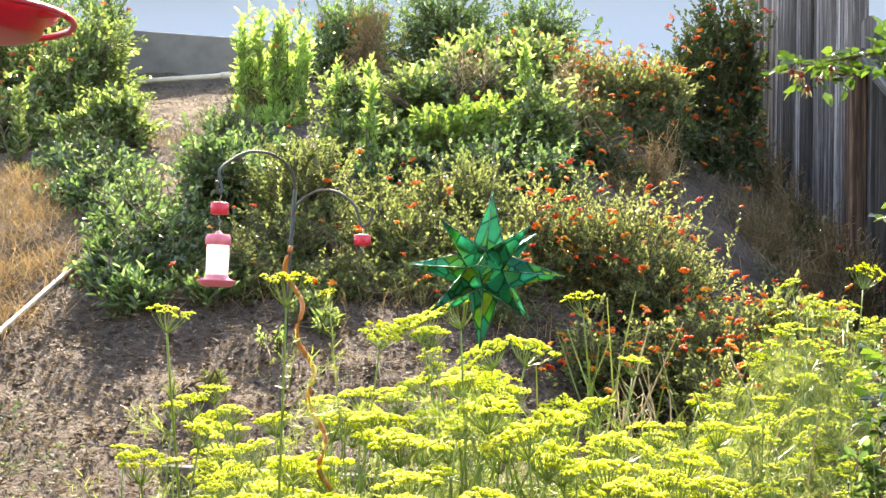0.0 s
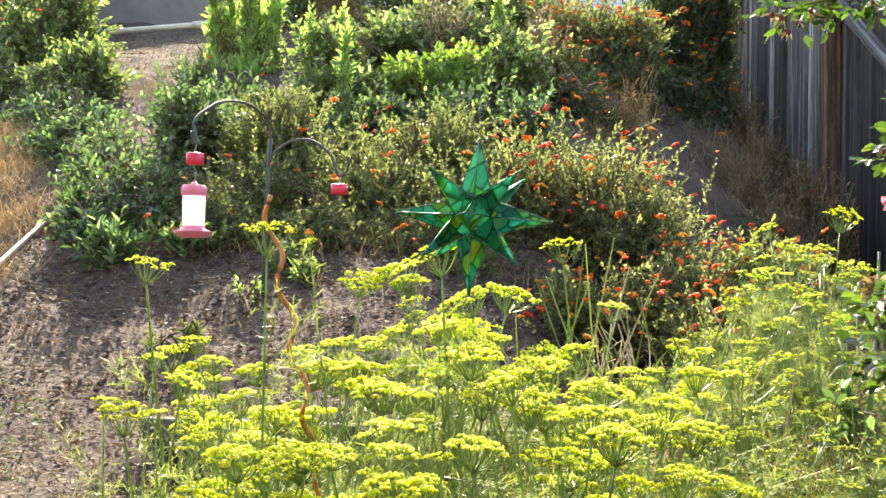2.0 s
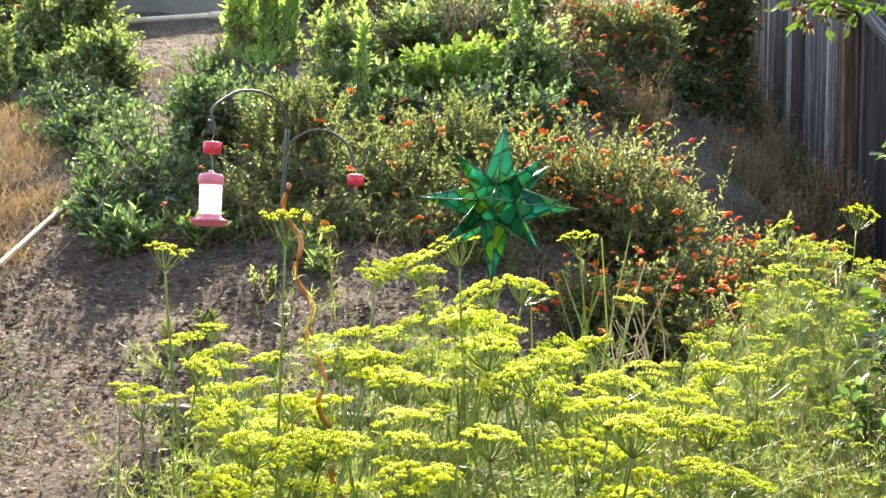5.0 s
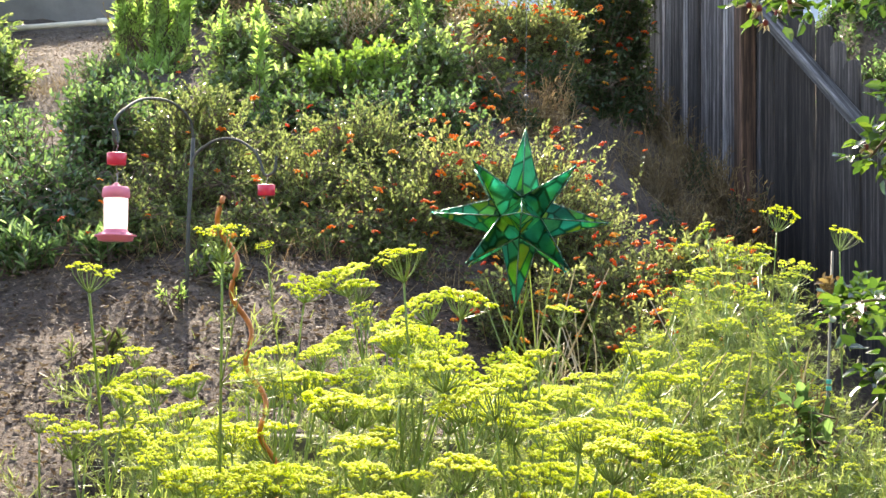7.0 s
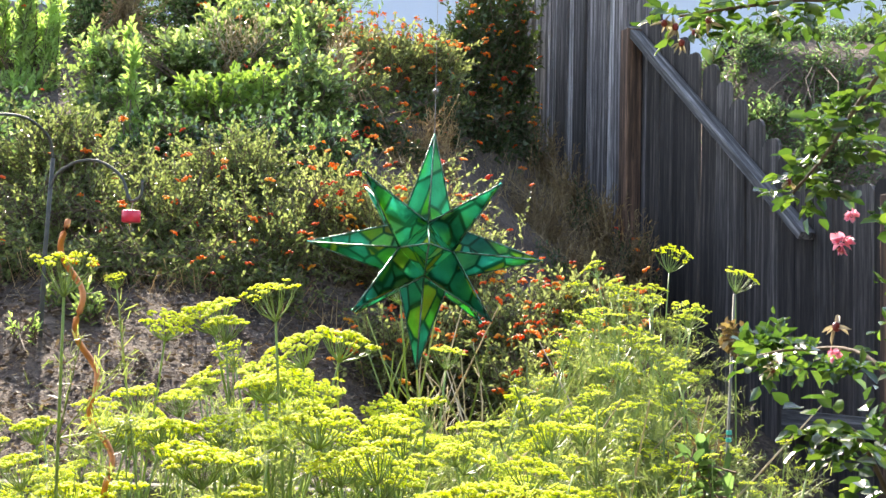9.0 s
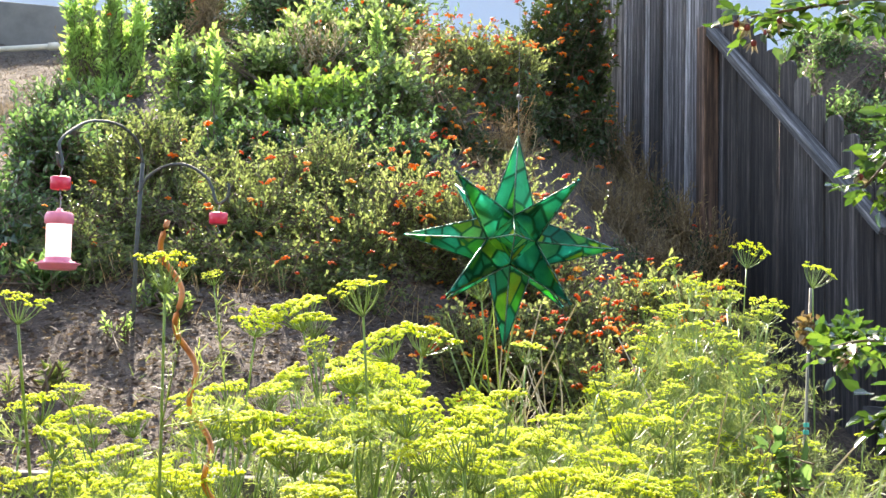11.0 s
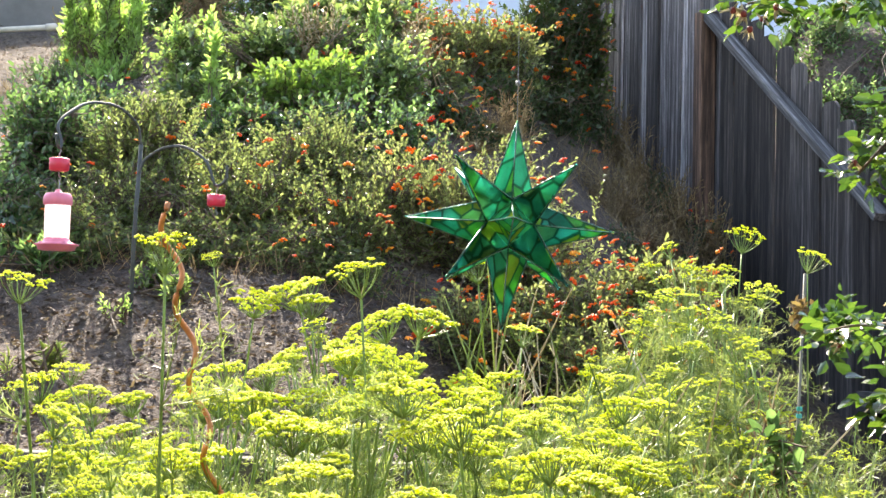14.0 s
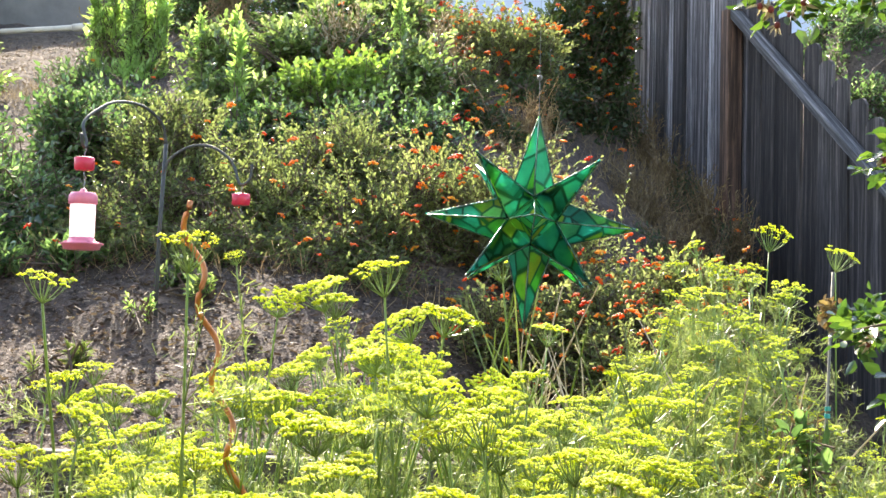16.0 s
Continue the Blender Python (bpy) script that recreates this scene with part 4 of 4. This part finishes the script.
def dead_stalks():
    rng = np.random.default_rng(77)
    for k in range(9):
        x, y = 0.02 + rng.uniform(0, 0.2), 4.1 + rng.uniform(-0.25, 0.5)
        base = np.array([x, y, float(lie(x, y))])
        root = empty("dead_stalk", base, "pale dry fennel stalk among green stems", "dry stalk", "dry stalks")
        h = rng.uniform(1.5, 1.72) - base[2]
        top = np.r_[rng.normal(size=2) * 0.07, h]
        line = smooth_line([(0, 0, 0), top * 0.35 + np.r_[rng.normal(size=2) * 0.015, 0], top * 0.7 + np.r_[rng.normal(size=2) * 0.02, 0], top], 4)
        part("stem", tube(line, 0.0032, 5, 0.4), DEAD, root)
        c = Cloud()
        n = 12
        f = rng.uniform(0.3, 0.95, n)
        at = base + top * f[:, None]
        leaves(c, at, unit(np.c_[rng.normal(size=(n, 2)), rng.uniform(-2.5, -0.4, n)]), rng.uniform(0.05, 0.13, n), 0.018, rng, BLADE, BLADE_F)
        tagged(link("dry_foliage", c.mesh("dry_foliage", base), DEAD, root), kind="stuff")


dead_stalks()


# ---- grasses, litter ----
def tufts(name, label, category, spots, material, count, length, wide, seed, spread=0.1, lean=0.5):
    rng = np.random.default_rng(seed)
    c = Cloud()
    for x, y in spots:
        p = np.array([x, y]) + rng.normal(size=(count, 2)) * spread
        at = np.c_[p, lie_rough(p[:, 0], p[:, 1])]
        way = unit(np.c_[rng.normal(size=(count, 2)) * lean, np.ones(count)])
        ln = length * rng.uniform(0.4, 1.2, count)
        leaves(c, at, way, ln, wide, rng, BLADE, BLADE_F, up=unit(rng.normal(size=(count, 3)) * (1, 1, 0.2)))
    ob = link(name, c.mesh(name), material)
    return tagged(ob, label, category, kind="stuff")


rg = random.Random(5)
tufts("dry_grass", "tall dry golden grass on the bank", "grass", [(-2.05 - 0.46 * (k - 4.95) - rg.uniform(0.0, 0.6), k) for k in [rg.uniform(4.95, 6.9) for _ in range(58)]], STRAW, 110, 0.15, 0.013, 1, 0.09, 0.8)
tufts("dry_grass", "brown dead grass between the golden tufts", "grass", [(-2.05 - 0.46 * (k - 4.95) - rg.uniform(-0.1, 0.6), k) for k in [rg.uniform(4.9, 6.9) for _ in range(46)]], TWIG, 80, 0.13, 0.014, 6, 0.1, 1.0)
tufts("dry_grass", "thin dry grass at the foot of the shrubs", "grass", [(rg.uniform(-2.4, 0.2), rg.uniform(5.2, 5.6)) for _ in range(50)], STRAW, 26, 0.14, 0.016, 2, 0.1, 0.6)
tufts("dry_grass", "dry brown grass below the fence", "grass", [(rg.uniform(0.3, 0.9), rg.uniform(7.2, 9.2)) for _ in range(45)], TWIG, 34, 0.22, 0.012, 3, 0.12, 0.5)
tufts("dry_grass", "dry grass along the bare path", "grass", [(rg.uniform(-2.75, -2.35), rg.uniform(7.4, 9.3)) for _ in range(26)], TWIG, 40, 0.12, 0.016, 4, 0.09, 0.7)
tufts("ground_cover", "low pale green ground cover on the soil", "weeds", [(rg.uniform(-2.2, -1.45), rg.uniform(3.6, 4.25)) for _ in range(60)], BLUE, 120, 0.013, 0.45, 5, 0.1, 1.3)


def litter():
    rng = np.random.default_rng(12)
    n = 70000
    x, y = rng.uniform(-3.4, 0.4, n), rng.uniform(3.3, 6.0, n)
    keep = (y > WALL_Y + 0.06) | (x < -0.85)
    x, y = np.r_[x[keep], rng.uniform(-3.9, -2.0, 11000)], np.r_[y[keep], rng.uniform(6.6, 9.4, 11000)]
    at = np.c_[x, y, lie_rough(x, y) + 0.012]
    c = Cloud()
    leaves(c, at, unit(rng.normal(size=at.shape) * (1, 1, 0.25)), rng.uniform(0.008, 0.042, len(at)) * rng.uniform(0.4, 1, len(at)), 0.2, rng, BLADE, BLADE_F)
    tagged(link("leaf_litter", c.mesh("leaf_litter"), LITTER), "brown twigs and dead leaves littering the soil", "leaf litter", kind="stuff")
    c = Cloud()
    pick = rng.random(len(at)) < 0.07
    leaves(c, at[pick] + (0.004, 0.003, 0.004), unit(rng.normal(size=(pick.sum(), 3)) * (1, 1, 0.3)), rng.uniform(0.01, 0.035, pick.sum()), 0.06, rng, BLADE, BLADE_F)
    tagged(link("dry_straw", c.mesh("dry_straw"), STRAW), "pale bits of straw on the soil", "straw", kind="stuff")
    n = 3200
    x, y = rng.uniform(-3.4, 0.4, n), rng.uniform(WALL_Y + 0.08, 5.8, n)
    at = np.c_[x, y, lie_rough(x, y) + 0.004]
    c = Cloud()
    balls(c, at, rng.uniform(0.003, 0.013, n), rng)
    tagged(link("clods", c.mesh("clods"), SOIL), "small clods of dry soil", "clods", kind="stuff")


litter()


# ---- pipes ----
top_pipe = part("irrigation_pipe", tube([(-4.7, 9.4, 3.4), (-3.9, 9.43, 3.42), (-3.3, 9.44, 3.455), (-2.6, 9.46, 3.5)], 0.019, 12), PIPE, smooth=True)
tagged(top_pipe, "white plastic irrigation pipe lying across the bank", "pipe")
part("coupling", tube([(-3.12, 9.445, 3.466), (-3.0, 9.448, 3.474)], 0.026, 12), PIPE, top_pipe, smooth=True)
left_pipe = part("irrigation_pipe", tube([(-2.02, 4.5, 1.55), (-2.08, 4.85, 1.685), (-2.14, 5.3, 1.855), (-2.22, 6.0, 2.13)], 0.010, 10), PIPE, smooth=True)
tagged(left_pipe, "pale plastic pipe running up the bank through dry grass", "pipe")


# ---- feeders ----
def feeder_model(at, label, plastic, ring=False):
    """Hummingbird feeder, hung from its own loop at the origin."""
    root = empty("bird_feeder", at, label, "bird feeder", "bird feeders")
    part("jar", lathe([(0.026, -0.158), (0.033, -0.150), (0.0335, -0.14), (0.0345, -0.075), (0.0335, -0.062), (0.033, -0.055)], 8), JAR, root, "frosted jar full of clear nectar")
    part("cap", lathe([(0.034, -0.066), (0.037, -0.064), (0.0365, -0.045), (0.031, -0.036), (0.01, -0.033), (0.006, -0.026), (0.004, -0.025)], 24), plastic, root, "red cap", True)
    part("base", lathe([(0.036, -0.183), (0.046, -0.181), (0.049, -0.171), (0.056, -0.169), (0.0565, -0.166), (0.042, -0.163), (0.035, -0.159), (0.031, -0.151), (0.028, -0.15)], 32), plastic, root, "red feeding base", True)
    for k in range(4):
        a = math.pi / 4 + k * math.pi / 2
        part("feeding_port", lathe([(0.007, -0.171), (0.008, -0.165), (0.004, -0.160)], 10), plastic, root).location = (0.043 * math.cos(a), 0.043 * math.sin(a), 0)
    if ring:
        perch = [(0.066 * math.cos(a), 0.066 * math.sin(a), -0.172) for a in [2 * math.pi * k / 40 for k in range(41)]]
        part("perch_ring", tube(perch, 0.0022, 8), plastic, root, smooth=True)
        for k in range(4):
            a = k * math.pi / 2
            part("spoke", tube([(0.05 * math.cos(a), 0.05 * math.sin(a), -0.172), (0.066 * math.cos(a), 0.066 * math.sin(a), -0.172)], 0.002, 6), plastic, root)
    part("hanger", tube(smooth_line([(0, 0, -0.028), (0.003, 0, -0.012), (0, 0, 0.0)], 5), 0.0014, 6), WIRE, root)
    return root


def moat_model(at, label):
    """A small red cup that keeps ants off, between hook and feeder."""
    root = empty("ant_moat", at, label, "ant moat", "ant moats")
    part("cup", lathe([(0.021, -0.032), (0.0255, -0.03), (0.026, 0.0), (0.0235, 0.001), (0.023, -0.024), (0.002, -0.026)], 24), RED, root, "red plastic cup", True)
    part("hanger", tube([(0, 0, -0.028), (0, 0, 0.012), (0.004, 0, 0.02), (0.0, 0, 0.028)], 0.0016, 6), WIRE, root)
    part("lower_hook", tube(smooth_line([(0, 0, -0.03), (0, 0, -0.045), (0.006, 0, -0.052), (0.001, 0, -0.056)], 4), 0.0014, 6), WIRE, root)
    return root


POLE = Vector((-1.085, 4.85, 1.50))
HOOK_L, HOOK_R = Vector((-1.148, 4.36, 2.061)), Vector((-0.84, 4.78, 2.01))


def shepherd_hook():
    root = empty("shepherd_hook", POLE, "dark iron double shepherd's hook standing in the soil", "garden hook")
    top = Vector((-1.085, 4.85, 2.16))
    loc = lambda pts: [Vector(p) - POLE for p in pts]  # noqa: E731
    part("pole", tube(loc([(-1.105, 4.86, 1.50), (-1.098, 4.855, 1.9), top]), 0.0062, 10), IRON, root, smooth=True)
    part("arm", tube(loc(smooth_line([top, (-1.09, 4.82, 2.215), (-1.115, 4.72, 2.25), (-1.145, 4.58, 2.24), (-1.16, 4.47, 2.2), (-1.165, 4.39, 2.155), HOOK_L + Vector((0, 0.01, 0.045)), HOOK_L + Vector((0, 0, 0.028)), HOOK_L + Vector((0, -0.02, 0.035)), HOOK_L + Vector((0, -0.03, 0.06))], 6)), 0.0042, 8), IRON, root, smooth=True)
    part("arm", tube(loc(smooth_line([(-1.092, 4.85, 2.07), (-1.07, 4.845, 2.115), (-1.01, 4.835, 2.15), (-0.945, 4.82, 2.15), (-0.885, 4.80, 2.115), (-0.862, 4.79, 2.08), HOOK_R + Vector((-0.008, 0, 0.034)), HOOK_R + Vector((0.005, 0, 0.028)), HOOK_R + Vector((0.025, 0, 0.045)), HOOK_R + Vector((0.028, 0, 0.085))], 6)), 0.0044, 8), IRON, root, smooth=True)


shepherd_hook()
moat_model(HOOK_L - Vector((0, 0, 0.0)), "red ant moat hanging above the bird feeder")
moat_model(HOOK_R, "red ant moat hanging alone from the hook")
feeder_model(HOOK_L - Vector((0, 0, 0.054)), "red and white hummingbird feeder hanging from an iron hook", PINKCAP)
feeder_model(Vector((-0.192, 1.41, 2.035)), "red hummingbird feeder hanging close under the porch", RED, True)
beam = part("porch_beam", block(-2.2, 1.38, 2.78, 2.4, 1.74, 2.95, 0.006), BEAM)
tagged(beam, "plain painted porch beam overhead", "beam", kind="structure")
for n, x in enumerate((-2.1, 2.3)):
    post = part("porch_post", block(x - 0.05, 1.5, 0.0, x + 0.05, 1.6, 2.78, 0.005), BEAM)
    tagged(post, "plain painted post that carries the porch beam", "post", kind="structure")
# unseen roof and rear wall, added to cut skylight on surfaces facing the viewer
roof = part("sky_block_roof", block(-3.4, -1.9, 2.95, 3.6, 1.76, 3.07), BEAM)
tagged(roof, "plain unseen roof added over the standing place to block skylight", "porch roof", kind="structure")
back = part("wall_sky_block", block(-6.0, -2.1, 0.0, 6.0, -1.9, 3.4), SIDING)
tagged(back, "plain unseen tan wall added behind the viewer to block skylight", "wall", kind="structure")
wire = part("hanging_wire", tube([(-0.192, 1.41, 2.035), (-0.192, 1.41, 2.78)], 0.001, 6), WIRE)
tagged(wire, "thin steel wire from which a feeder hangs", "wire")


# ---- spiral stake ----
def spiral_stake():
    foot = Vector((-0.15, 2.7, float(lie(-0.15, 2.7)) - 0.03))
    pts = []
    z0, z1 = foot.z, 1.816
    n = 150
    for k in range(n + 1):
        f = k / n
        z = z0 + (z1 - z0) * f
        turn = (1.772 - z) / 0.101 * 2 * math.pi
        r = 0.009
        pts.append((-0.396 - 0.22 * (z - 1.80) - r * math.cos(turn), 2.704 + r * math.sin(turn), z))
    ob = part("spiral_stake", tube([Vector(p) - foot for p in pts], 0.004, 8), COPPER, smooth=True)
    ob.location = foot
    tagged(ob, "copper-coloured spiral plant stake among the fennel", "plant stake")


spiral_stake()


# ---- star ----
def star():
    at, long_ = Vector((0.1, 1.68, 1.723)), 0.061
    root = empty("glass_star", at, "green stained-glass star with fourteen points hanging on a wire", "star ornament")
    turn = pose(0, 0, 0, 0, 3.2, 4)
    root.matrix_basis = Matrix.Translation(at) @ turn
    r0 = long_ * 0.222
    ring = [Vector(v) * r0 for v in ((1, 1, 0), (1, -1, 0), (-1, 1, 0), (-1, -1, 0), (1, 0, 1), (1, 0, -1), (-1, 0, 1), (-1, 0, -1), (0, 1, 1), (0, 1, -1), (0, -1, 1), (0, -1, -1))]
    ways = [Vector(v) for v in ((1, 0, 0), (-1, 0, 0), (0, 1, 0), (0, -1, 0), (0, 0, 1), (0, 0, -1))] + [Vector((a, b, c)) for a in (1, -1) for b in (1, -1) for c in (1, -1)]
    for w in ways:
        corner = abs(w.x) + abs(w.y) + abs(w.z) > 2
        d = w.normalized()
        m = max(p.dot(d) for p in ring)
        base = [p for p in ring if p.dot(d) > m - 1e-6]
        u = d.orthogonal().normalized()
        v = d.cross(u)
        base.sort(key=lambda p: math.atan2(p.dot(v), p.dot(u)))
        tip = d * long_ * (0.97 if corner else 1.0)
        for p in base:
            part("seam", tube([p, tip], 0.00055, 6, 0.7), LEAD, root, smooth=True)
        for p, q in zip(base, base[1:] + base[:1]):
            fb = bmesh.new()
            nrm = (q - p).cross(tip - p).normalized()
            outer = [fb.verts.new(x) for x in (p, q, tip)]
            inner = [fb.verts.new(x - nrm * 0.0009) for x in (p, q, tip)]
            fb.faces.new(outer)
            fb.faces.new(inner[::-1])
            for n in range(3):
                fb.faces.new((outer[n], inner[n], inner[(n + 1) % 3], outer[(n + 1) % 3]))
            bmesh.ops.recalc_face_normals(fb, faces=fb.faces)
            part("pane", fb, GLASS, root, "translucent green, teal and amber glass")
    tip = turn @ Vector((0, 0, long_)) + at
    a = part("hanging_wire", tube([tip, tip + Vector((0.0, 0.0, 0.03))], 0.00018, 6), WIRE)
    tagged(a, "thin steel wire and bead from which the star hangs", "wire")
    part("upper_wire", tube([tip + Vector((0, 0, 0.03)), Vector((tip.x, tip.y, 2.78))], 0.00012, 6), WIRE, a)
    bead = bmesh.new()
    bmesh.ops.create_uvsphere(bead, u_segments=10, v_segments=8, radius=0.0016)
    bmesh.ops.translate(bead, vec=tip + Vector((0, 0, 0.022)), verts=bead.verts)
    part("bead", bead, WIRE, a, "small shiny bead", True)


star()


# ---- bare fennel stems ----
def bare_stems():
    rng = np.random.default_rng(77)
    n = 130
    x, y = rng.uniform(-0.15, 0.62, n), rng.uniform(3.25, 4.3, n)
    a = np.c_[x, y, lie_rough(x, y) - 0.01]
    way = unit(np.c_[rng.normal(size=n) * 0.55, rng.normal(size=n) * 0.3, np.ones(n)])
    ln = rng.uniform(0.35, 0.62, n)
    bend = rng.normal(size=(n, 3)) * (0.05, 0.05, 0.0)
    mid = a + way * (ln * 0.5)[:, None]
    end = a + way * ln[:, None] + bend
    green, pale = Cloud(), Cloud()
    cut = rng.random(n) < 0.3
    for c, k in ((pale, cut), (green, ~cut)):
        sticks(c, a[k], mid[k], 0.0034, 0.0028, 5)
        sticks(c, mid[k], end[k], 0.0028, 0.0014, 5)
    tagged(link("fennel_stems", green.mesh("fennel_stems"), FEATHER), "bare green fennel stems leaning in the bed", "stems", kind="stuff")
    tagged(link("dry_fennel_stems", pale.mesh("dry_fennel_stems"), DEAD), "pale dry fennel stems leaning in the bed", "stems", kind="stuff")


bare_stems()


# ---- rose and staked plant ----
def rose():
    root = shrub("rose_bush", "climbing rose with green leaves, hips and faded pink blooms", [(0.6, 2.4, 1.9, 0.1, 0.18, 0.25), (0.6, 2.4, 1.5, 0.085, 0.18, 0.22), (0.65, 2.5, 2.08, 0.14, 0.2, 0.14), (0.65, 2.45, 1.2, 0.07, 0.15, 0.22)], ROSE_LEAF, 0.02, 360, 0.62, 7, 31, sprig=0.11, category="rose bush", twigs=False)
    base = root.location.copy()
    rng = np.random.default_rng(8)
    lines = [[(0.7, 2.5, 0.7), (0.72, 2.6, 1.6), (0.68, 2.8, 2.12), (0.58, 2.86, 2.15), (0.48, 2.86, 2.14), (0.39, 2.86, 2.125)],
             [(0.7, 2.8, 2.12), (0.64, 2.86, 2.02), (0.59, 2.86, 1.94), (0.545, 2.86, 1.885)],
             [(0.7, 2.6, 1.5), (0.64, 2.8, 1.66), (0.58, 2.95, 1.675), (0.53, 3.0, 1.665)],
             [(0.7, 2.55, 1.2), (0.6, 2.5, 1.45), (0.53, 2.45, 1.58), (0.49, 2.42, 1.6)]]
    c, tips = Cloud(), Cloud()
    for n, pts in enumerate(lines):
        line = smooth_line(pts, 8)
        part("cane", tube([p - base for p in line], 0.004, 6, 0.45), WOODY, root, "thorny brown cane", True)
        far = [np.array(p) for p in line[len(line) // 3:]]
        for p in far:
            for _ in range(3 if n == 1 else 2):
                stalk = unit(rng.normal(size=3) * (1, 1, 0.5) + (-0.3, 0, -0.15))
                for k in range(5):
                    q = p + stalk * (0.012 + 0.014 * (k // 2 + 1))
                    side = unit(np.cross(stalk, (0, 0, 1)) * (1 if k % 2 else -1) + stalk * (0.5 if k < 4 else 4) + rng.normal(size=3) * 0.25)
                    leaves(c, q[None], side[None], rng.uniform(0.014, 0.03), 0.62, rng)
    tagged(link("spray_foliage", c.mesh("spray_foliage", base), ROSE_LEAF, root), kind="stuff")
    # hips with withered sepals
    for p in ((0.385, 2.86, 2.11), (0.41, 2.85, 2.1), (0.37, 2.86, 2.115), (0.43, 2.86, 2.12), (0.52, 2.86, 2.13), (0.54, 2.86, 1.90), (0.545, 2.98, 1.645), (0.56, 3.0, 1.66), (0.395, 2.87, 2.09), (0.5, 2.44, 1.7)):
        bm = lathe([(0.0015, -0.005), (0.0042, -0.003), (0.0046, 0.0015), (0.003, 0.0045), (0.001, 0.005)], 10)
        hip = part("hip", bm, HIP, root, "dark withered rose hip", True)
        hip.location = Vector(p) - base
        d = Cloud()
        leaves(d, np.zeros((7, 3)), unit(rng.normal(size=(7, 3)) + (0, 0, -0.6)), rng.uniform(0.012, 0.024, 7), 0.25, rng)
        link("sepal", d.mesh("sepal"), DEAD, hip)
    for p, s in (((0.495, 2.4, 1.785), 0.010), ((0.51, 2.42, 1.815), 0.007), ((0.5, 2.45, 1.67), 0.006)):
        d = Cloud()
        a = unit(rng.normal(size=(26, 3)) + (0, 0, 0.3))
        leaves(d, a * s * 0.3, unit(a + rng.normal(size=(26, 3)) * 0.35), s * rng.uniform(0.8, 1.3, 26), 0.9, rng)
        ob = link("bloom", d.mesh("bloom"), PETAL, root, "faded pink rose bloom")
        ob.location = Vector(p) - base


rose()


def staked_plant():
    x, y = 0.605, 3.86
    foot = Vector((x, y, float(lie(x, y)) - 0.03))
    cane = part("bamboo_stake", tube([(0, 0, 0), (0.02, 0.0, 0.6), (0.045, 0.02, 1.785 - foot.z)], 0.0036, 8, 0.8), CANE, smooth=True)
    cane.location = foot
    tagged(cane, "grey bamboo stake with teal ties among the fennel", "plant stake")
    for z in (1.50, 1.485, 1.41):
        f = (z - foot.z) / (1.785 - foot.z)
        part("tie", tube([(0.045 * f, 0.012 * f, z - foot.z - 0.004), (0.045 * f, 0.012 * f, z - foot.z + 0.005)], 0.006, 10), TIE, cane, "teal plastic tie")
    shrub("staked_rose", "young plant with broad shiny leaves tied to a stake", [(0.57, 3.78, 1.46, 0.07, 0.06, 0.06), (0.585, 3.8, 1.38, 0.05, 0.05, 0.07)], BLUE, 0.05, 14, 0.4, 5, 41, sprig=0.1, category="plant", droop=0.5, limb=0.003)
    shrub("staked_rose", "withered brown flower heads and green leaves on a stake", [(0.625, 3.75, 1.70, 0.03, 0.03, 0.04)], TWIG, 0.022, 26, 0.5, 6, 42, sprig=0.05, category="plant", droop=0.8, twigs=False)
    shrub("staked_rose", "sunlit green leaf spray beside the stake", [(0.655, 3.6, 1.68, 0.05, 0.05, 0.035)], ROSE_LEAF, 0.036, 18, 0.6, 5, 43, sprig=0.06, category="plant", droop=0.3, twigs=False)


staked_plant()
shrub("dry_brush", "brown withered fennel leaves at the foot of the stalks", [(0.14, 3.6, 1.24, 0.08, 0.12, 0.16), (0.2, 3.85, 1.3, 0.1, 0.1, 0.18)], DEAD, 0.05, 130, 0.09, 8, 81, sprig=0.16, rise=1.6, twigs=False)
shrub("dry_brush", "brown withered stems among the young fennel", [(0.5, 3.7, 1.3, 0.14, 0.16, 0.1), (0.62, 4.1, 1.45, 0.1, 0.12, 0.12)], TWIG, 0.03, 60, 0.08, 8, 82, sprig=0.16, rise=1.0, twigs=False)
